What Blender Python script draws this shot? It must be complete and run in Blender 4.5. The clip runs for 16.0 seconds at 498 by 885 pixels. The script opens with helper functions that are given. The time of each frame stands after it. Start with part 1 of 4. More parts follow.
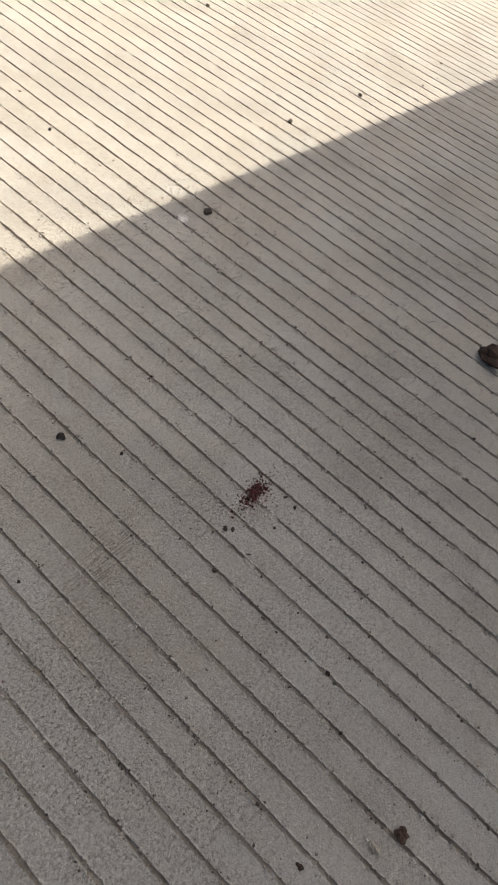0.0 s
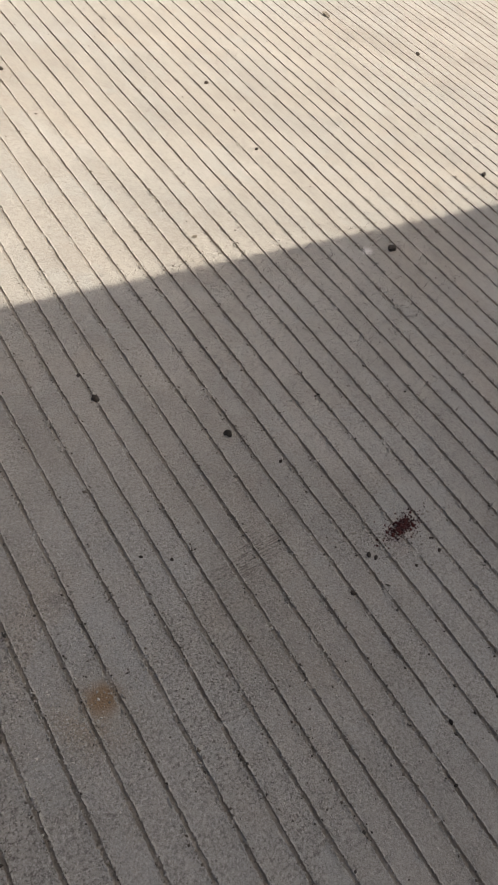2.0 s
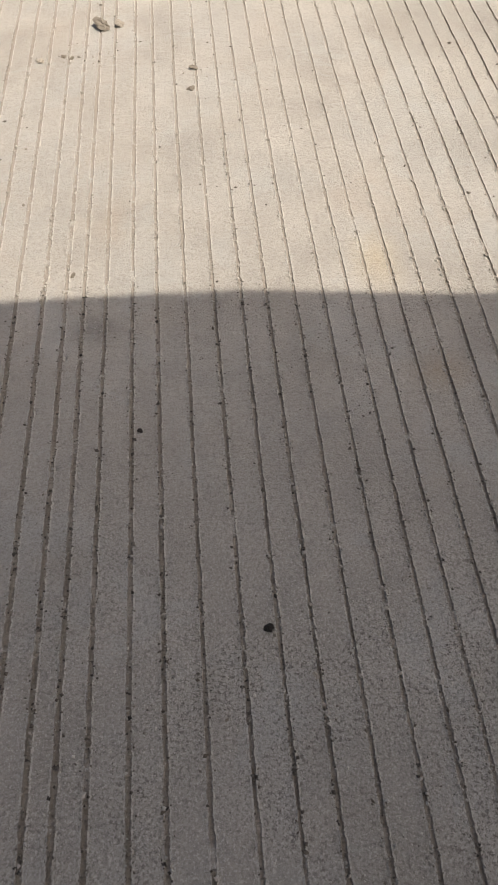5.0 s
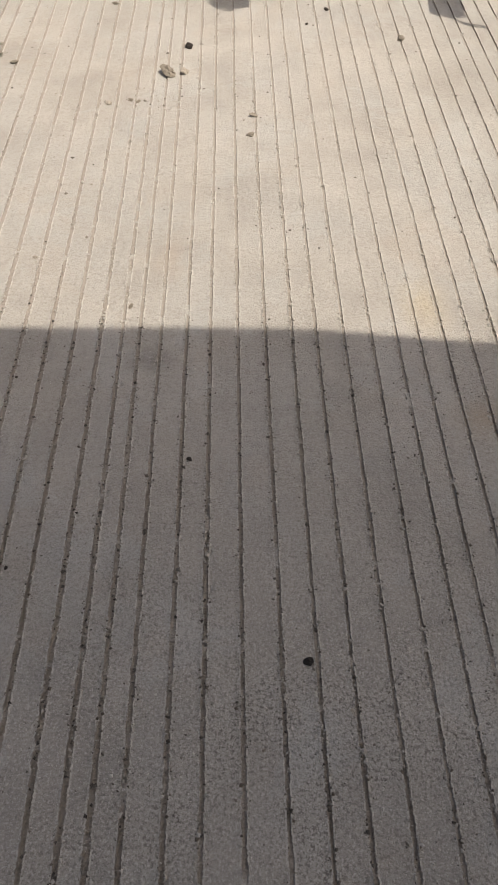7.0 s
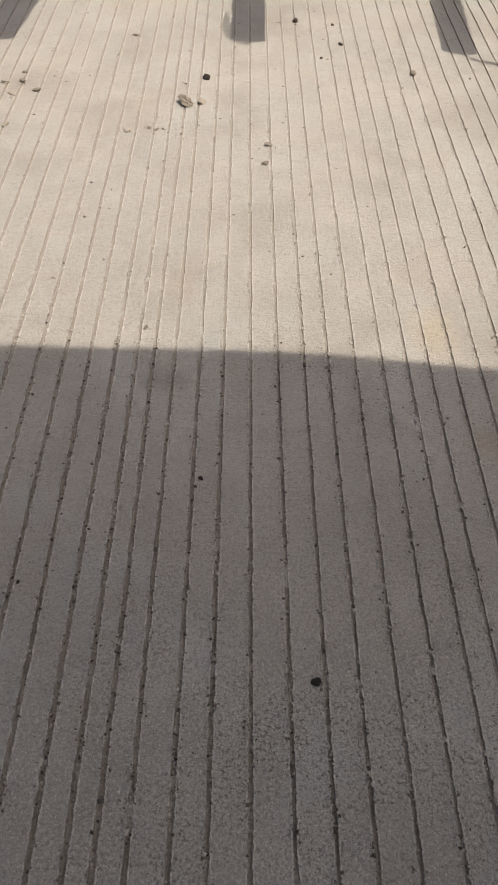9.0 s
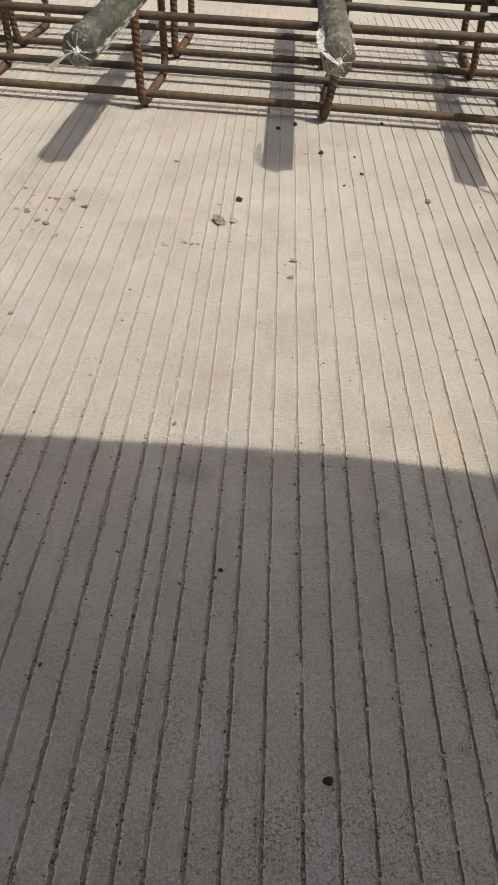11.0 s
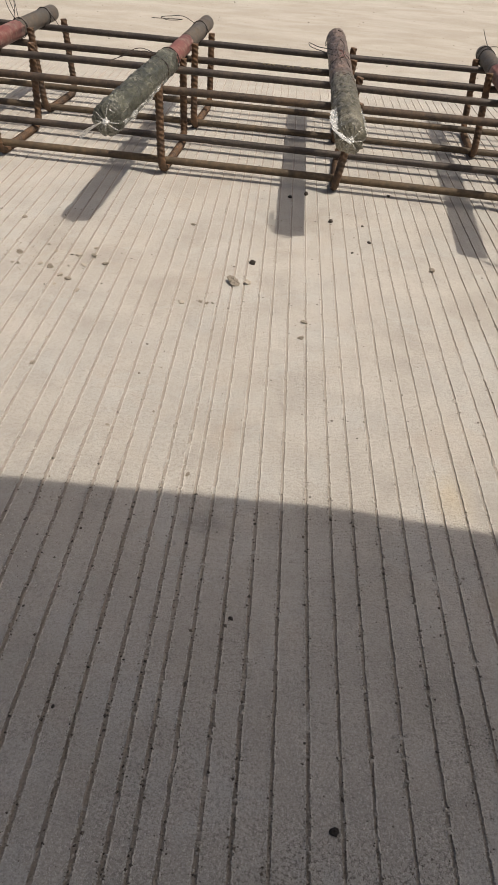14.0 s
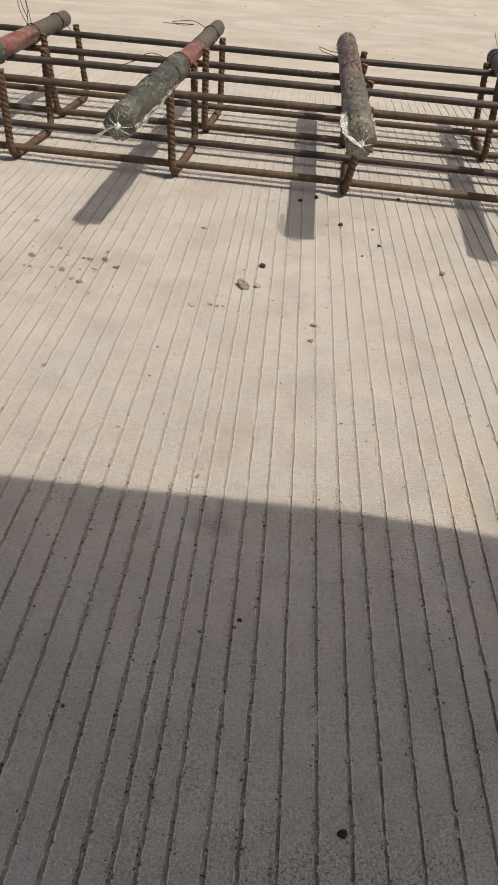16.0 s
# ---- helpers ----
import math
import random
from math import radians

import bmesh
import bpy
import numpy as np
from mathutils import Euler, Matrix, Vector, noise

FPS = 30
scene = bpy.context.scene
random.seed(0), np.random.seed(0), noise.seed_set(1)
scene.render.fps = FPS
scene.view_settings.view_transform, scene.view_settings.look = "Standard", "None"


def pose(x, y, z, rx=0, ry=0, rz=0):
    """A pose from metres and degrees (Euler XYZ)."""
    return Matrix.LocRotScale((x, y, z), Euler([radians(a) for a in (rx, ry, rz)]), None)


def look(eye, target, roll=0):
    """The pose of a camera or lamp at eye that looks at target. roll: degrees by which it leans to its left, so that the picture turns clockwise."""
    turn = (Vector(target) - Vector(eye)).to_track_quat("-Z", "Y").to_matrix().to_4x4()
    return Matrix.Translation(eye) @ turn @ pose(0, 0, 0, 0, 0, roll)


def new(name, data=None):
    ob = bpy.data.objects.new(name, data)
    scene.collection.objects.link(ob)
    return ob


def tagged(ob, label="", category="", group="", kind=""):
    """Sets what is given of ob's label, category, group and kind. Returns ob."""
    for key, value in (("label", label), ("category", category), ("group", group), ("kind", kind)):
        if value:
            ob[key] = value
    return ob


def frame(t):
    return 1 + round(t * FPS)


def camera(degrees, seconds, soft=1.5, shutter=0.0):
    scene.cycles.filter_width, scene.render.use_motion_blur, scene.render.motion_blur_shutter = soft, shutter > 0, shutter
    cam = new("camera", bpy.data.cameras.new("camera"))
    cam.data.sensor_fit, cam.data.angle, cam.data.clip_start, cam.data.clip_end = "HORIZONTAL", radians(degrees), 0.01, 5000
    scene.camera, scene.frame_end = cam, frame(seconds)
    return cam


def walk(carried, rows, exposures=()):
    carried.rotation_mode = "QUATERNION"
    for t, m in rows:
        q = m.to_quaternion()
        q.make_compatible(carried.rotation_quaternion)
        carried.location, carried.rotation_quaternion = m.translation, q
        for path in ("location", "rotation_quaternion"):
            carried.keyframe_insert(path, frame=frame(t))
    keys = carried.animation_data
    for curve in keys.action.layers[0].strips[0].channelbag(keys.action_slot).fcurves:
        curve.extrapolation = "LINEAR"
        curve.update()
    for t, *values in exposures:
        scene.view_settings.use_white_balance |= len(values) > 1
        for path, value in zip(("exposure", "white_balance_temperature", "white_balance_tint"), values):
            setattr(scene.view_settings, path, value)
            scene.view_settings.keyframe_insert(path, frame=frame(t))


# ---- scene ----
cam = camera(41.0, 16.0, soft=0.8)
PATH = [
    (0, (0.177, -0.164, 0.376), (1.284, 0.421, -1.183), 17.9),
    (0.5, (0.161, -0.156, 0.374), (1.204, 0.521, -1.191), 18.1),
    (1, (0.148, -0.15, 0.372), (1.123, 0.611, -1.2), 17.9),
    (1.5, (0.142, -0.148, 0.372), (1.093, 0.655, -1.193), 18.2),
    (2, (0.133, -0.144, 0.371), (1.072, 0.679, -1.191), 19.3),
    (2.5, (0.117, -0.139, 0.372), (0.986, 0.718, -1.213), 19.1),
    (3, (0.065, -0.129, 0.374), (0.798, 0.795, -1.242), 19.3),
    (3.5, (0.032, -0.107, 0.386), (0.536, 0.893, -1.271), 14.2),
    (4, (0.011, -0.102, 0.369), (0.378, 0.963, -1.283), 10.0),
    (4.5, (0.003, -0.105, 0.363), (0.268, 0.928, -1.329), 6.4),
    (5, (-0.008, -0.109, 0.363), (0.103, 0.961, -1.323), 1.1),
    (5.2, (-0.009, -0.109, 0.364), (0.045, 0.953, -1.33), -1.3),
    (7.5, (-0.029, -0.116, 0.373), (0.02, 1.063, -1.241), 2.2),
    (8, (-0.03, -0.117, 0.375), (0.013, 1.067, -1.236), 2.3),
    (10.3, (-0.032, -0.122, 0.375), (-0.009, 1.137, -1.178), 2.9),
    (10.5, (-0.037, -0.123, 0.382), (-0.003, 1.149, -1.161), 4.2),
    (11, (-0.036, -0.134, 0.395), (-0.05, 1.289, -1.011), 2.8),
    (11.5, (-0.04, -0.139, 0.401), (-0.053, 1.334, -0.952), 3.5),
    (12, (-0.045, -0.147, 0.405), (-0.016, 1.375, -0.893), 5.2),
    (12.5, (-0.046, -0.148, 0.407), (-0.011, 1.377, -0.887), 5.4),
    (13, (-0.047, -0.148, 0.408), (-0.02, 1.377, -0.885), 5.4),
    (13.5, (-0.046, -0.149, 0.408), (-0.034, 1.385, -0.876), 5.1),
    (14, (-0.049, -0.15, 0.409), (-0.063, 1.379, -0.88), 4.8),
    (14.5, (-0.047, -0.15, 0.41), (-0.082, 1.378, -0.88), 4.1),
    (15, (-0.048, -0.151, 0.41), (-0.081, 1.38, -0.877), 4.4),
    (15.5, (-0.049, -0.152, 0.41), (-0.09, 1.377, -0.88), 4.4),
    (16, (-0.049, -0.152, 0.41), (-0.092, 1.381, -0.874), 4.3),
]
EXPOSURES = [(0, 0.62), (0.5, 0.5), (1.0, 0.38), (1.5, 0.3), (2.5, 0.2), (3.5, 0.15), (5.0, 0.12), (8.0, 0.04), (11.0, -0.08), (16.0, -0.12)]
walk(cam, [(t, look(eye, target, roll)) for t, eye, target, roll in PATH], [(t, e + 0.03, 6800 - 140 * min(1.0, t / 3.5), 4 + 2.2 * min(1.0, t / 3.0) + 0.8 * min(1.0, t / 11.0)) for t, e in EXPOSURES])


# ---- world, sun, exposure ----
SUN_SHIFT = (-0.45, 0.19)            # ground shift of a shadow for each metre of height
to_sun = Vector((-SUN_SHIFT[0], -SUN_SHIFT[1], 1.0)).normalized()
world = bpy.data.worlds.new("sky")
scene.world = world
world.use_nodes = True
sky = world.node_tree.nodes.new("ShaderNodeTexSky")
sky.sky_type = "NISHITA"
sky.sun_disc = False
sky.sun_elevation = math.asin(to_sun.z)
sky.sun_rotation = math.atan2(to_sun.x, to_sun.y)
sky.air_density, sky.dust_density, sky.ozone_density = 0.52, 6.5, 0.7
background = world.node_tree.nodes["Background"]
background.inputs["Strength"].default_value = 0.125
world.node_tree.links.new(sky.outputs[0], background.inputs["Color"])
sun_data = bpy.data.lights.new("sun", "SUN")
sun_data.energy, sun_data.angle, sun_data.color = 3.85, radians(0.34), (1.0, 0.912, 0.825)
sun = new("sun", sun_data)
sun.matrix_world = look(to_sun * 20, (0, 0, 0))


# ---- materials ----
class Nodes:
    """Short names for the nodes of one material."""

    def __init__(self, name):
        self.mat = bpy.data.materials.new(name)
        self.mat.use_nodes = True
        self.tree = self.mat.node_tree
        self.bsdf = self.tree.nodes["Principled BSDF"]
        self.out = self.tree.nodes["Material Output"]
        self.coords = self.tree.nodes.new("ShaderNodeTexCoord").outputs["Object"]

    def node(self, kind, **inputs):
        n = self.tree.nodes.new(kind)
        for key, value in inputs.items():
            self.put(n.inputs[key.replace("_", " ")], value)
        return n

    def put(self, socket, value):
        if isinstance(value, bpy.types.NodeSocket):
            self.tree.links.new(value, socket)
        else:
            socket.default_value = value

    def noise(self, scale, detail=4.0, rough=0.55, vector=None, distortion=0.0):
        n = self.node("ShaderNodeTexNoise", Scale=scale, Detail=detail, Roughness=rough, Distortion=distortion)
        self.put(n.inputs["Vector"], vector or self.coords)
        return n.outputs["Fac"]

    def ramp(self, fac, *stops):
        n = self.node("ShaderNodeValToRGB", Fac=fac)
        while len(n.color_ramp.elements) < len(stops):
            n.color_ramp.elements.new(0.5)
        for e, (at, c) in zip(n.color_ramp.elements, stops):
            e.position, e.color = at, ((c, c, c, 1) if isinstance(c, (int, float)) else (*c, 1))
        return n.outputs["Color"]

    def mix(self, fac, a, b, blend="MIX"):
        n = self.tree.nodes.new("ShaderNodeMix")
        n.data_type, n.blend_type = "RGBA", blend
        for key, value in ((0, fac), (6, a), (7, b)):
            if not isinstance(value, bpy.types.NodeSocket) and key > 0:
                value = (*value, 1)
            self.put(n.inputs[key], value)
        return n.outputs[2]

    def math(self, op, a, b=0.0, clamp=False):
        n = self.tree.nodes.new("ShaderNodeMath")
        n.operation, n.use_clamp = op, clamp
        self.put(n.inputs[0], a)
        self.put(n.inputs[1], b)
        return n.outputs[0]

    def spot(self, x, y, rx, ry, soft, wobble, turn=0.0):
        """1 within an uneven ellipse on the ground, 0 outside it."""
        m = self.node("ShaderNodeMapping", Vector=wobble)
        m.vector_type = "TEXTURE"
        m.inputs["Location"].default_value = (x, y, 0)
        m.inputs["Rotation"].default_value = (0, 0, radians(turn))
        m.inputs["Scale"].default_value = (rx, ry, 1)
        d = self.node("ShaderNodeVectorMath", Vector=m.outputs[0])
        d.operation = "LENGTH"
        return self.ramp(d.outputs["Value"], (1.0 - soft, 1.0), (1.0, 0.0)) if soft < 1 else self.ramp(d.outputs["Value"], (0.0, 1.0), (1.0, 0.0))

    def bump(self, height, strength, distance, normal=None):
        n = self.node("ShaderNodeBump", Height=height, Strength=strength, Distance=distance)
        if normal is not None:
            self.put(n.inputs["Normal"], normal)
        return n.outputs["Normal"]

    def set(self, **inputs):
        for key, value in inputs.items():
            if key == "Base_Color" and isinstance(value, tuple):
                value = (*value, 1)
            self.put(self.bsdf.inputs[key.replace("_", " ")], value)
        return self.mat


def concrete_material(name, groove, rim=False):
    n = Nodes(name)
    warp = n.node("ShaderNodeTexNoise", Scale=55.0, Detail=3.0)
    n.put(warp.inputs["Vector"], n.coords)
    shift = n.node("ShaderNodeVectorMath", Vector=warp.outputs["Color"])
    shift.operation = "SUBTRACT"
    shift.inputs[1].default_value = (0.5, 0.5, 0.5)
    scaled = n.node("ShaderNodeVectorMath", Vector=shift.outputs[0])
    scaled.operation = "MULTIPLY"
    scaled.inputs[1].default_value = (0.006, 0.006, 0.0)
    wob = n.node("ShaderNodeVectorMath", Vector=n.coords)
    wob.operation = "ADD"
    n.put(wob.inputs[1], scaled.outputs[0])
    wobble = wob.outputs[0]
    long_map = n.node("ShaderNodeMapping", Vector=n.coords)
    long_map.inputs["Rotation"].default_value = (0, 0, radians(12))
    long_map.inputs["Scale"].default_value = (1.3, 6.5, 1)
    smear = n.noise(1.0, 5, 0.6, long_map.outputs[0], 0.5)
    broad = n.noise(2.3, 5, 0.6)
    mid = n.noise(13, 4, 0.6, distortion=0.4)
    hue = n.noise(7, 3, 0.5, distortion=0.6)
    fine = n.noise(260, 4, 0.65)
    base = n.ramp(mid, (0.3, (0.335, 0.308, 0.272)), (0.5, (0.404, 0.373, 0.328)), (0.7, (0.45, 0.418, 0.371)))
    base = n.mix(n.ramp(hue, (0.46, 0.0), (0.62, 0.38)), base, (0.368, 0.364, 0.343))
    warm = n.noise(9, 4, 0.55, distortion=1.0)
    base = n.mix(n.ramp(warm, (0.56, 0.0), (0.76, 0.4)), base, (0.42, 0.335, 0.255))
    base = n.mix(n.ramp(broad, (0.3, 0.0), (0.75, 0.32)), base, (0.47, 0.44, 0.395))
    base = n.mix(n.ramp(smear, (0.52, 0.0), (0.75, 0.3)), base, (0.33, 0.305, 0.27))
    base = n.mix(n.ramp(fine, (0.3, 0.35), (0.5, 0.0)), base, (0.2, 0.18, 0.155))
    base = n.mix(n.ramp(fine, (0.58, 0.0), (0.8, 0.35)), base, (0.58, 0.55, 0.5))
    # rust stain, damp stain, chalk mark, scuffs
    base = n.mix(n.math("MULTIPLY", n.spot(0.183, -0.062, 0.03, 0.026, 0.9, wobble), 0.45), base, (0.37, 0.25, 0.12))
    base = n.mix(n.math("MULTIPLY", n.spot(-0.086, 0.226, 0.024, 0.016, 0.75, wobble), 0.6), base, (0.19, 0.175, 0.155))
    base = n.mix(n.math("MULTIPLY", n.spot(-0.114, 0.214, 0.008, 0.006, 0.5, wobble), 0.35), base, (0.5, 0.48, 0.44))
    base = n.mix(n.math("MULTIPLY", n.spot(0.591, 0.196, 0.0095, 0.0075, 0.6, wobble), 0.95), base, (0.8, 0.78, 0.74))
    base = n.mix(n.math("MULTIPLY", n.spot(0.19, 0.006, 0.006, 0.006, 0.6, wobble), 0.5), base, (0.2, 0.185, 0.165))
    base = n.mix(n.math("MULTIPLY", n.spot(0.155, 0.17, 0.03, 0.022, 0.95, wobble), 0.4), base, (0.38, 0.28, 0.17))
    base = n.mix(n.math("MULTIPLY", n.spot(0.13, 0.285, 0.026, 0.045, 0.95, wobble), 0.4), base, (0.5, 0.39, 0.22))
    base = n.mix(n.math("MULTIPLY", n.spot(0.41, -0.06, 0.02, 0.012, 0.95, wobble, 40), 0.5), base, (0.25, 0.14, 0.11))
    base = n.mix(n.math("MULTIPLY", n.spot(-0.41, 0.67, 0.05, 0.06, 0.95, wobble), 0.4), base, (0.33, 0.31, 0.28))
    base = n.mix(n.math("MULTIPLY", n.spot(-0.25, 0.53, 0.03, 0.022, 0.95, wobble), 0.3), base, (0.33, 0.29, 0.24))
    scratch_map = n.node("ShaderNodeMapping", Vector=n.coords)
    scratch_map.inputs["Rotation"].default_value = (0, 0, radians(-22))
    scratch_map.inputs["Scale"].default_value = (60, 900, 1)
    scratch = n.math("MULTIPLY", n.ramp(n.noise(1.0, 2, 0.5, scratch_map.outputs[0]), (0.5, 0.0), (0.58, 1.0)), n.spot(0.308, -0.025, 0.045, 0.016, 0.6, wobble, 20))
    base = n.mix(n.math("MULTIPLY", scratch, 0.95), base, (0.12, 0.1, 0.085))
    # sandy near zone: the light and shade of its relief painted as grain
    sand_shade = n.math("MULTIPLY", n.ramp(n.noise(480, 4, 0.8), (0.42, 1.0), (0.5, 0.0)), n.ramp(n.noise(11, 4, 0.6), (0.38, 0.22), (0.6, 0.95)))
    worn_shade = n.math('ADD', n.math('MULTIPLY', n.spot(0.05, -0.08, 0.75, 0.26, 0.8, wobble), 0.85), 0.15)
    base = n.mix(n.math('MULTIPLY', sand_shade, worn_shade), base, (0.14, 0.125, 0.105))
    base = n.mix(n.math('MULTIPLY', n.math('MULTIPLY', n.ramp(n.noise(640, 3, 0.8), (0.53, 0.0), (0.62, 1.0)), worn_shade), 0.8), base, (0.58, 0.55, 0.5))
    skin = n.noise(15, 5, 0.62, distortion=0.7)
    base = n.mix(n.ramp(skin, (0.55, 0.0), (0.6, 0.3)), base, (0.435, 0.434, 0.41))
    patch = n.noise(5, 4, 0.65, distortion=0.8)
    base = n.mix(n.ramp(patch, (0.5, 0.0), (0.66, 0.32)), base, (0.27, 0.238, 0.2))
    speck = n.noise(850, 3, 0.7)
    base = n.mix(n.ramp(speck, (0.36, 0.35), (0.46, 0.0)), base, (0.19, 0.17, 0.145))
    base = n.mix(n.ramp(speck, (0.55, 0.0), (0.68, 0.2)), base, (0.58, 0.55, 0.5))
    # small pores, drawn only as dark dots of shade in the colour
    holes = n.node("ShaderNodeTexVoronoi", Scale=130.0)
    n.put(holes.inputs["Vector"], wobble)
    hole_shade = n.math("MULTIPLY", n.ramp(holes.outputs["Distance"], (0.07, 1.0), (0.13, 0.0)), n.ramp(n.noise(24, 3, 0.6), (0.46, 0.0), (0.56, 1.0)))
    base = n.mix(n.math("MULTIPLY", hole_shade, 0.3), base, (0.09, 0.075, 0.06))
    # yellowish dust lies over the ungrooved concrete behind the basket
    place = n.node("ShaderNodeSeparateXYZ", Vector=n.coords).outputs["Y"]
    beyond = n.math("ADD", place, n.math("MULTIPLY", n.math("SUBTRACT", n.noise(3.5, 4, 0.6), 0.5), 1.1))
    streak_map = n.node("ShaderNodeMapping", Vector=n.coords)
    streak_map.inputs["Rotation"].default_value = (0, 0, radians(8))
    streak_map.inputs["Scale"].default_value = (3.0, 6.0, 1)
    streak = n.noise(1.0, 5, 0.65, streak_map.outputs[0], 0.6)
    dust = n.mix(n.ramp(streak, (0.42, 0.0), (0.62, 1.0)), (0.345, 0.303, 0.244), (0.43, 0.393, 0.335))
    dust = n.mix(n.ramp(n.noise(95, 4, 0.7), (0.6, 0.0), (0.7, 0.55)), dust, (0.17, 0.135, 0.1))
    base = n.mix(n.ramp(n.math("MULTIPLY", beyond, 0.25), (0.40, 0.0), (0.56, 0.75)), base, dust)
    height = n.math("ADD", n.math("MULTIPLY", n.noise(420, 5, 0.75), 0.8), n.math("MULTIPLY", n.noise(1100, 3, 0.6), 0.35))
    height = n.math("ADD", height, n.math("MULTIPLY", n.noise(150, 5, 0.65), 0.9))
    base = n.mix(n.math("MULTIPLY", n.spot(0.189, -0.057, 0.013, 0.012, 0.65, wobble), 0.8), base, (0.26, 0.152, 0.066))
    if rim:
        base = n.mix(n.ramp(n.noise(210, 4, 0.7), (0.43, 0.0), (0.58, 0.75)), base, (0.56, 0.525, 0.465))
    if groove:
        base = n.mix(0.6, base, (0.285, 0.238, 0.195))
        base = n.mix(n.ramp(n.noise(120, 3, 0.6), (0.45, 0.0), (0.7, 0.6)), base, (0.37, 0.335, 0.29))
    return n.set(Base_Color=base, Roughness=n.ramp(mid, (0.3, 0.88), (0.7, 0.78)), Normal=n.bump(height, 1.0, 0.0014))


def stone_material(name, dark, light, rough=0.9):
    n = Nodes(name)
    info = n.node("ShaderNodeObjectInfo").outputs["Random"]
    f = n.math("ADD", n.noise(420, 4, 0.65), n.math("MULTIPLY", n.math("SUBTRACT", info, 0.5), 0.5))
    c = n.ramp(f, (0.3, dark), (0.7, light))
    return n.set(Base_Color=c, Roughness=rough, Normal=n.bump(n.noise(900, 4, 0.6), 0.7, 0.0006))


def grit_material(name, *stops, dust=0.4):
    n = Nodes(name)
    c = n.ramp(n.node("ShaderNodeNewGeometry").outputs["Random Per Island"], *stops)
    c = n.mix(n.ramp(n.noise(900, 2), (0.4, 0.0), (0.7, dust)), c, (0.3, 0.27, 0.23))
    return n.set(Base_Color=c, Roughness=0.92)


def steel_material(name, steel, rust, amount, metal=0.35, rough=0.55):
    n = Nodes(name)
    info = n.node("ShaderNodeObjectInfo").outputs["Random"]
    patch = n.math("ADD", n.noise(26, 5, 0.65, distortion=0.5), n.math("MULTIPLY", n.math("SUBTRACT", info, 0.5), 0.18))
    fine = n.noise(330, 4, 0.7)
    both = n.math("ADD", n.math("MULTIPLY", patch, 0.7), n.math("MULTIPLY", fine, 0.3))
    mask = n.ramp(both, (amount - 0.12, 0.0), (amount + 0.1, 1.0))
    c = n.mix(mask, n.mix(n.ramp(fine, (0.35, 0.0), (0.7, 1.0)), steel, tuple(v * 1.7 for v in steel)),
              n.mix(n.ramp(n.noise(90, 3), (0.35, 0.0), (0.7, 1.0)), rust, tuple(v * 1.9 for v in rust)))
    dust = n.ramp(n.noise(60, 4, 0.6), (0.58, 0.0), (0.82, 0.2))
    c = n.mix(dust, c, (0.24, 0.205, 0.155))
    n.put(n.bsdf.inputs["Metallic"], n.math("MULTIPLY", n.math("SUBTRACT", 1.0, mask), metal))
    return n.set(Base_Color=c, Roughness=n.ramp(mask, (0.0, rough), (1.0, 0.82)), Normal=n.bump(n.noise(500, 4, 0.7), 0.5, 0.0006))


def paint_material():
    n = Nodes("red_oxide_primer")
    wear = n.ramp(n.math("ADD", n.math("MULTIPLY", n.noise(45, 5, 0.7), 0.75), n.math("MULTIPLY", n.noise(400, 3, 0.7), 0.25)), (0.5, 0.0), (0.64, 0.75))
    c = n.mix(n.ramp(n.noise(70, 4), (0.35, 0.0), (0.7, 1.0)), (0.14, 0.042, 0.034), (0.21, 0.082, 0.066))
    c = n.mix(wear, c, (0.3, 0.25, 0.2))
    return n.set(Base_Color=c, Roughness=0.55, Normal=n.bump(n.noise(420, 4, 0.6), 0.35, 0.0005))


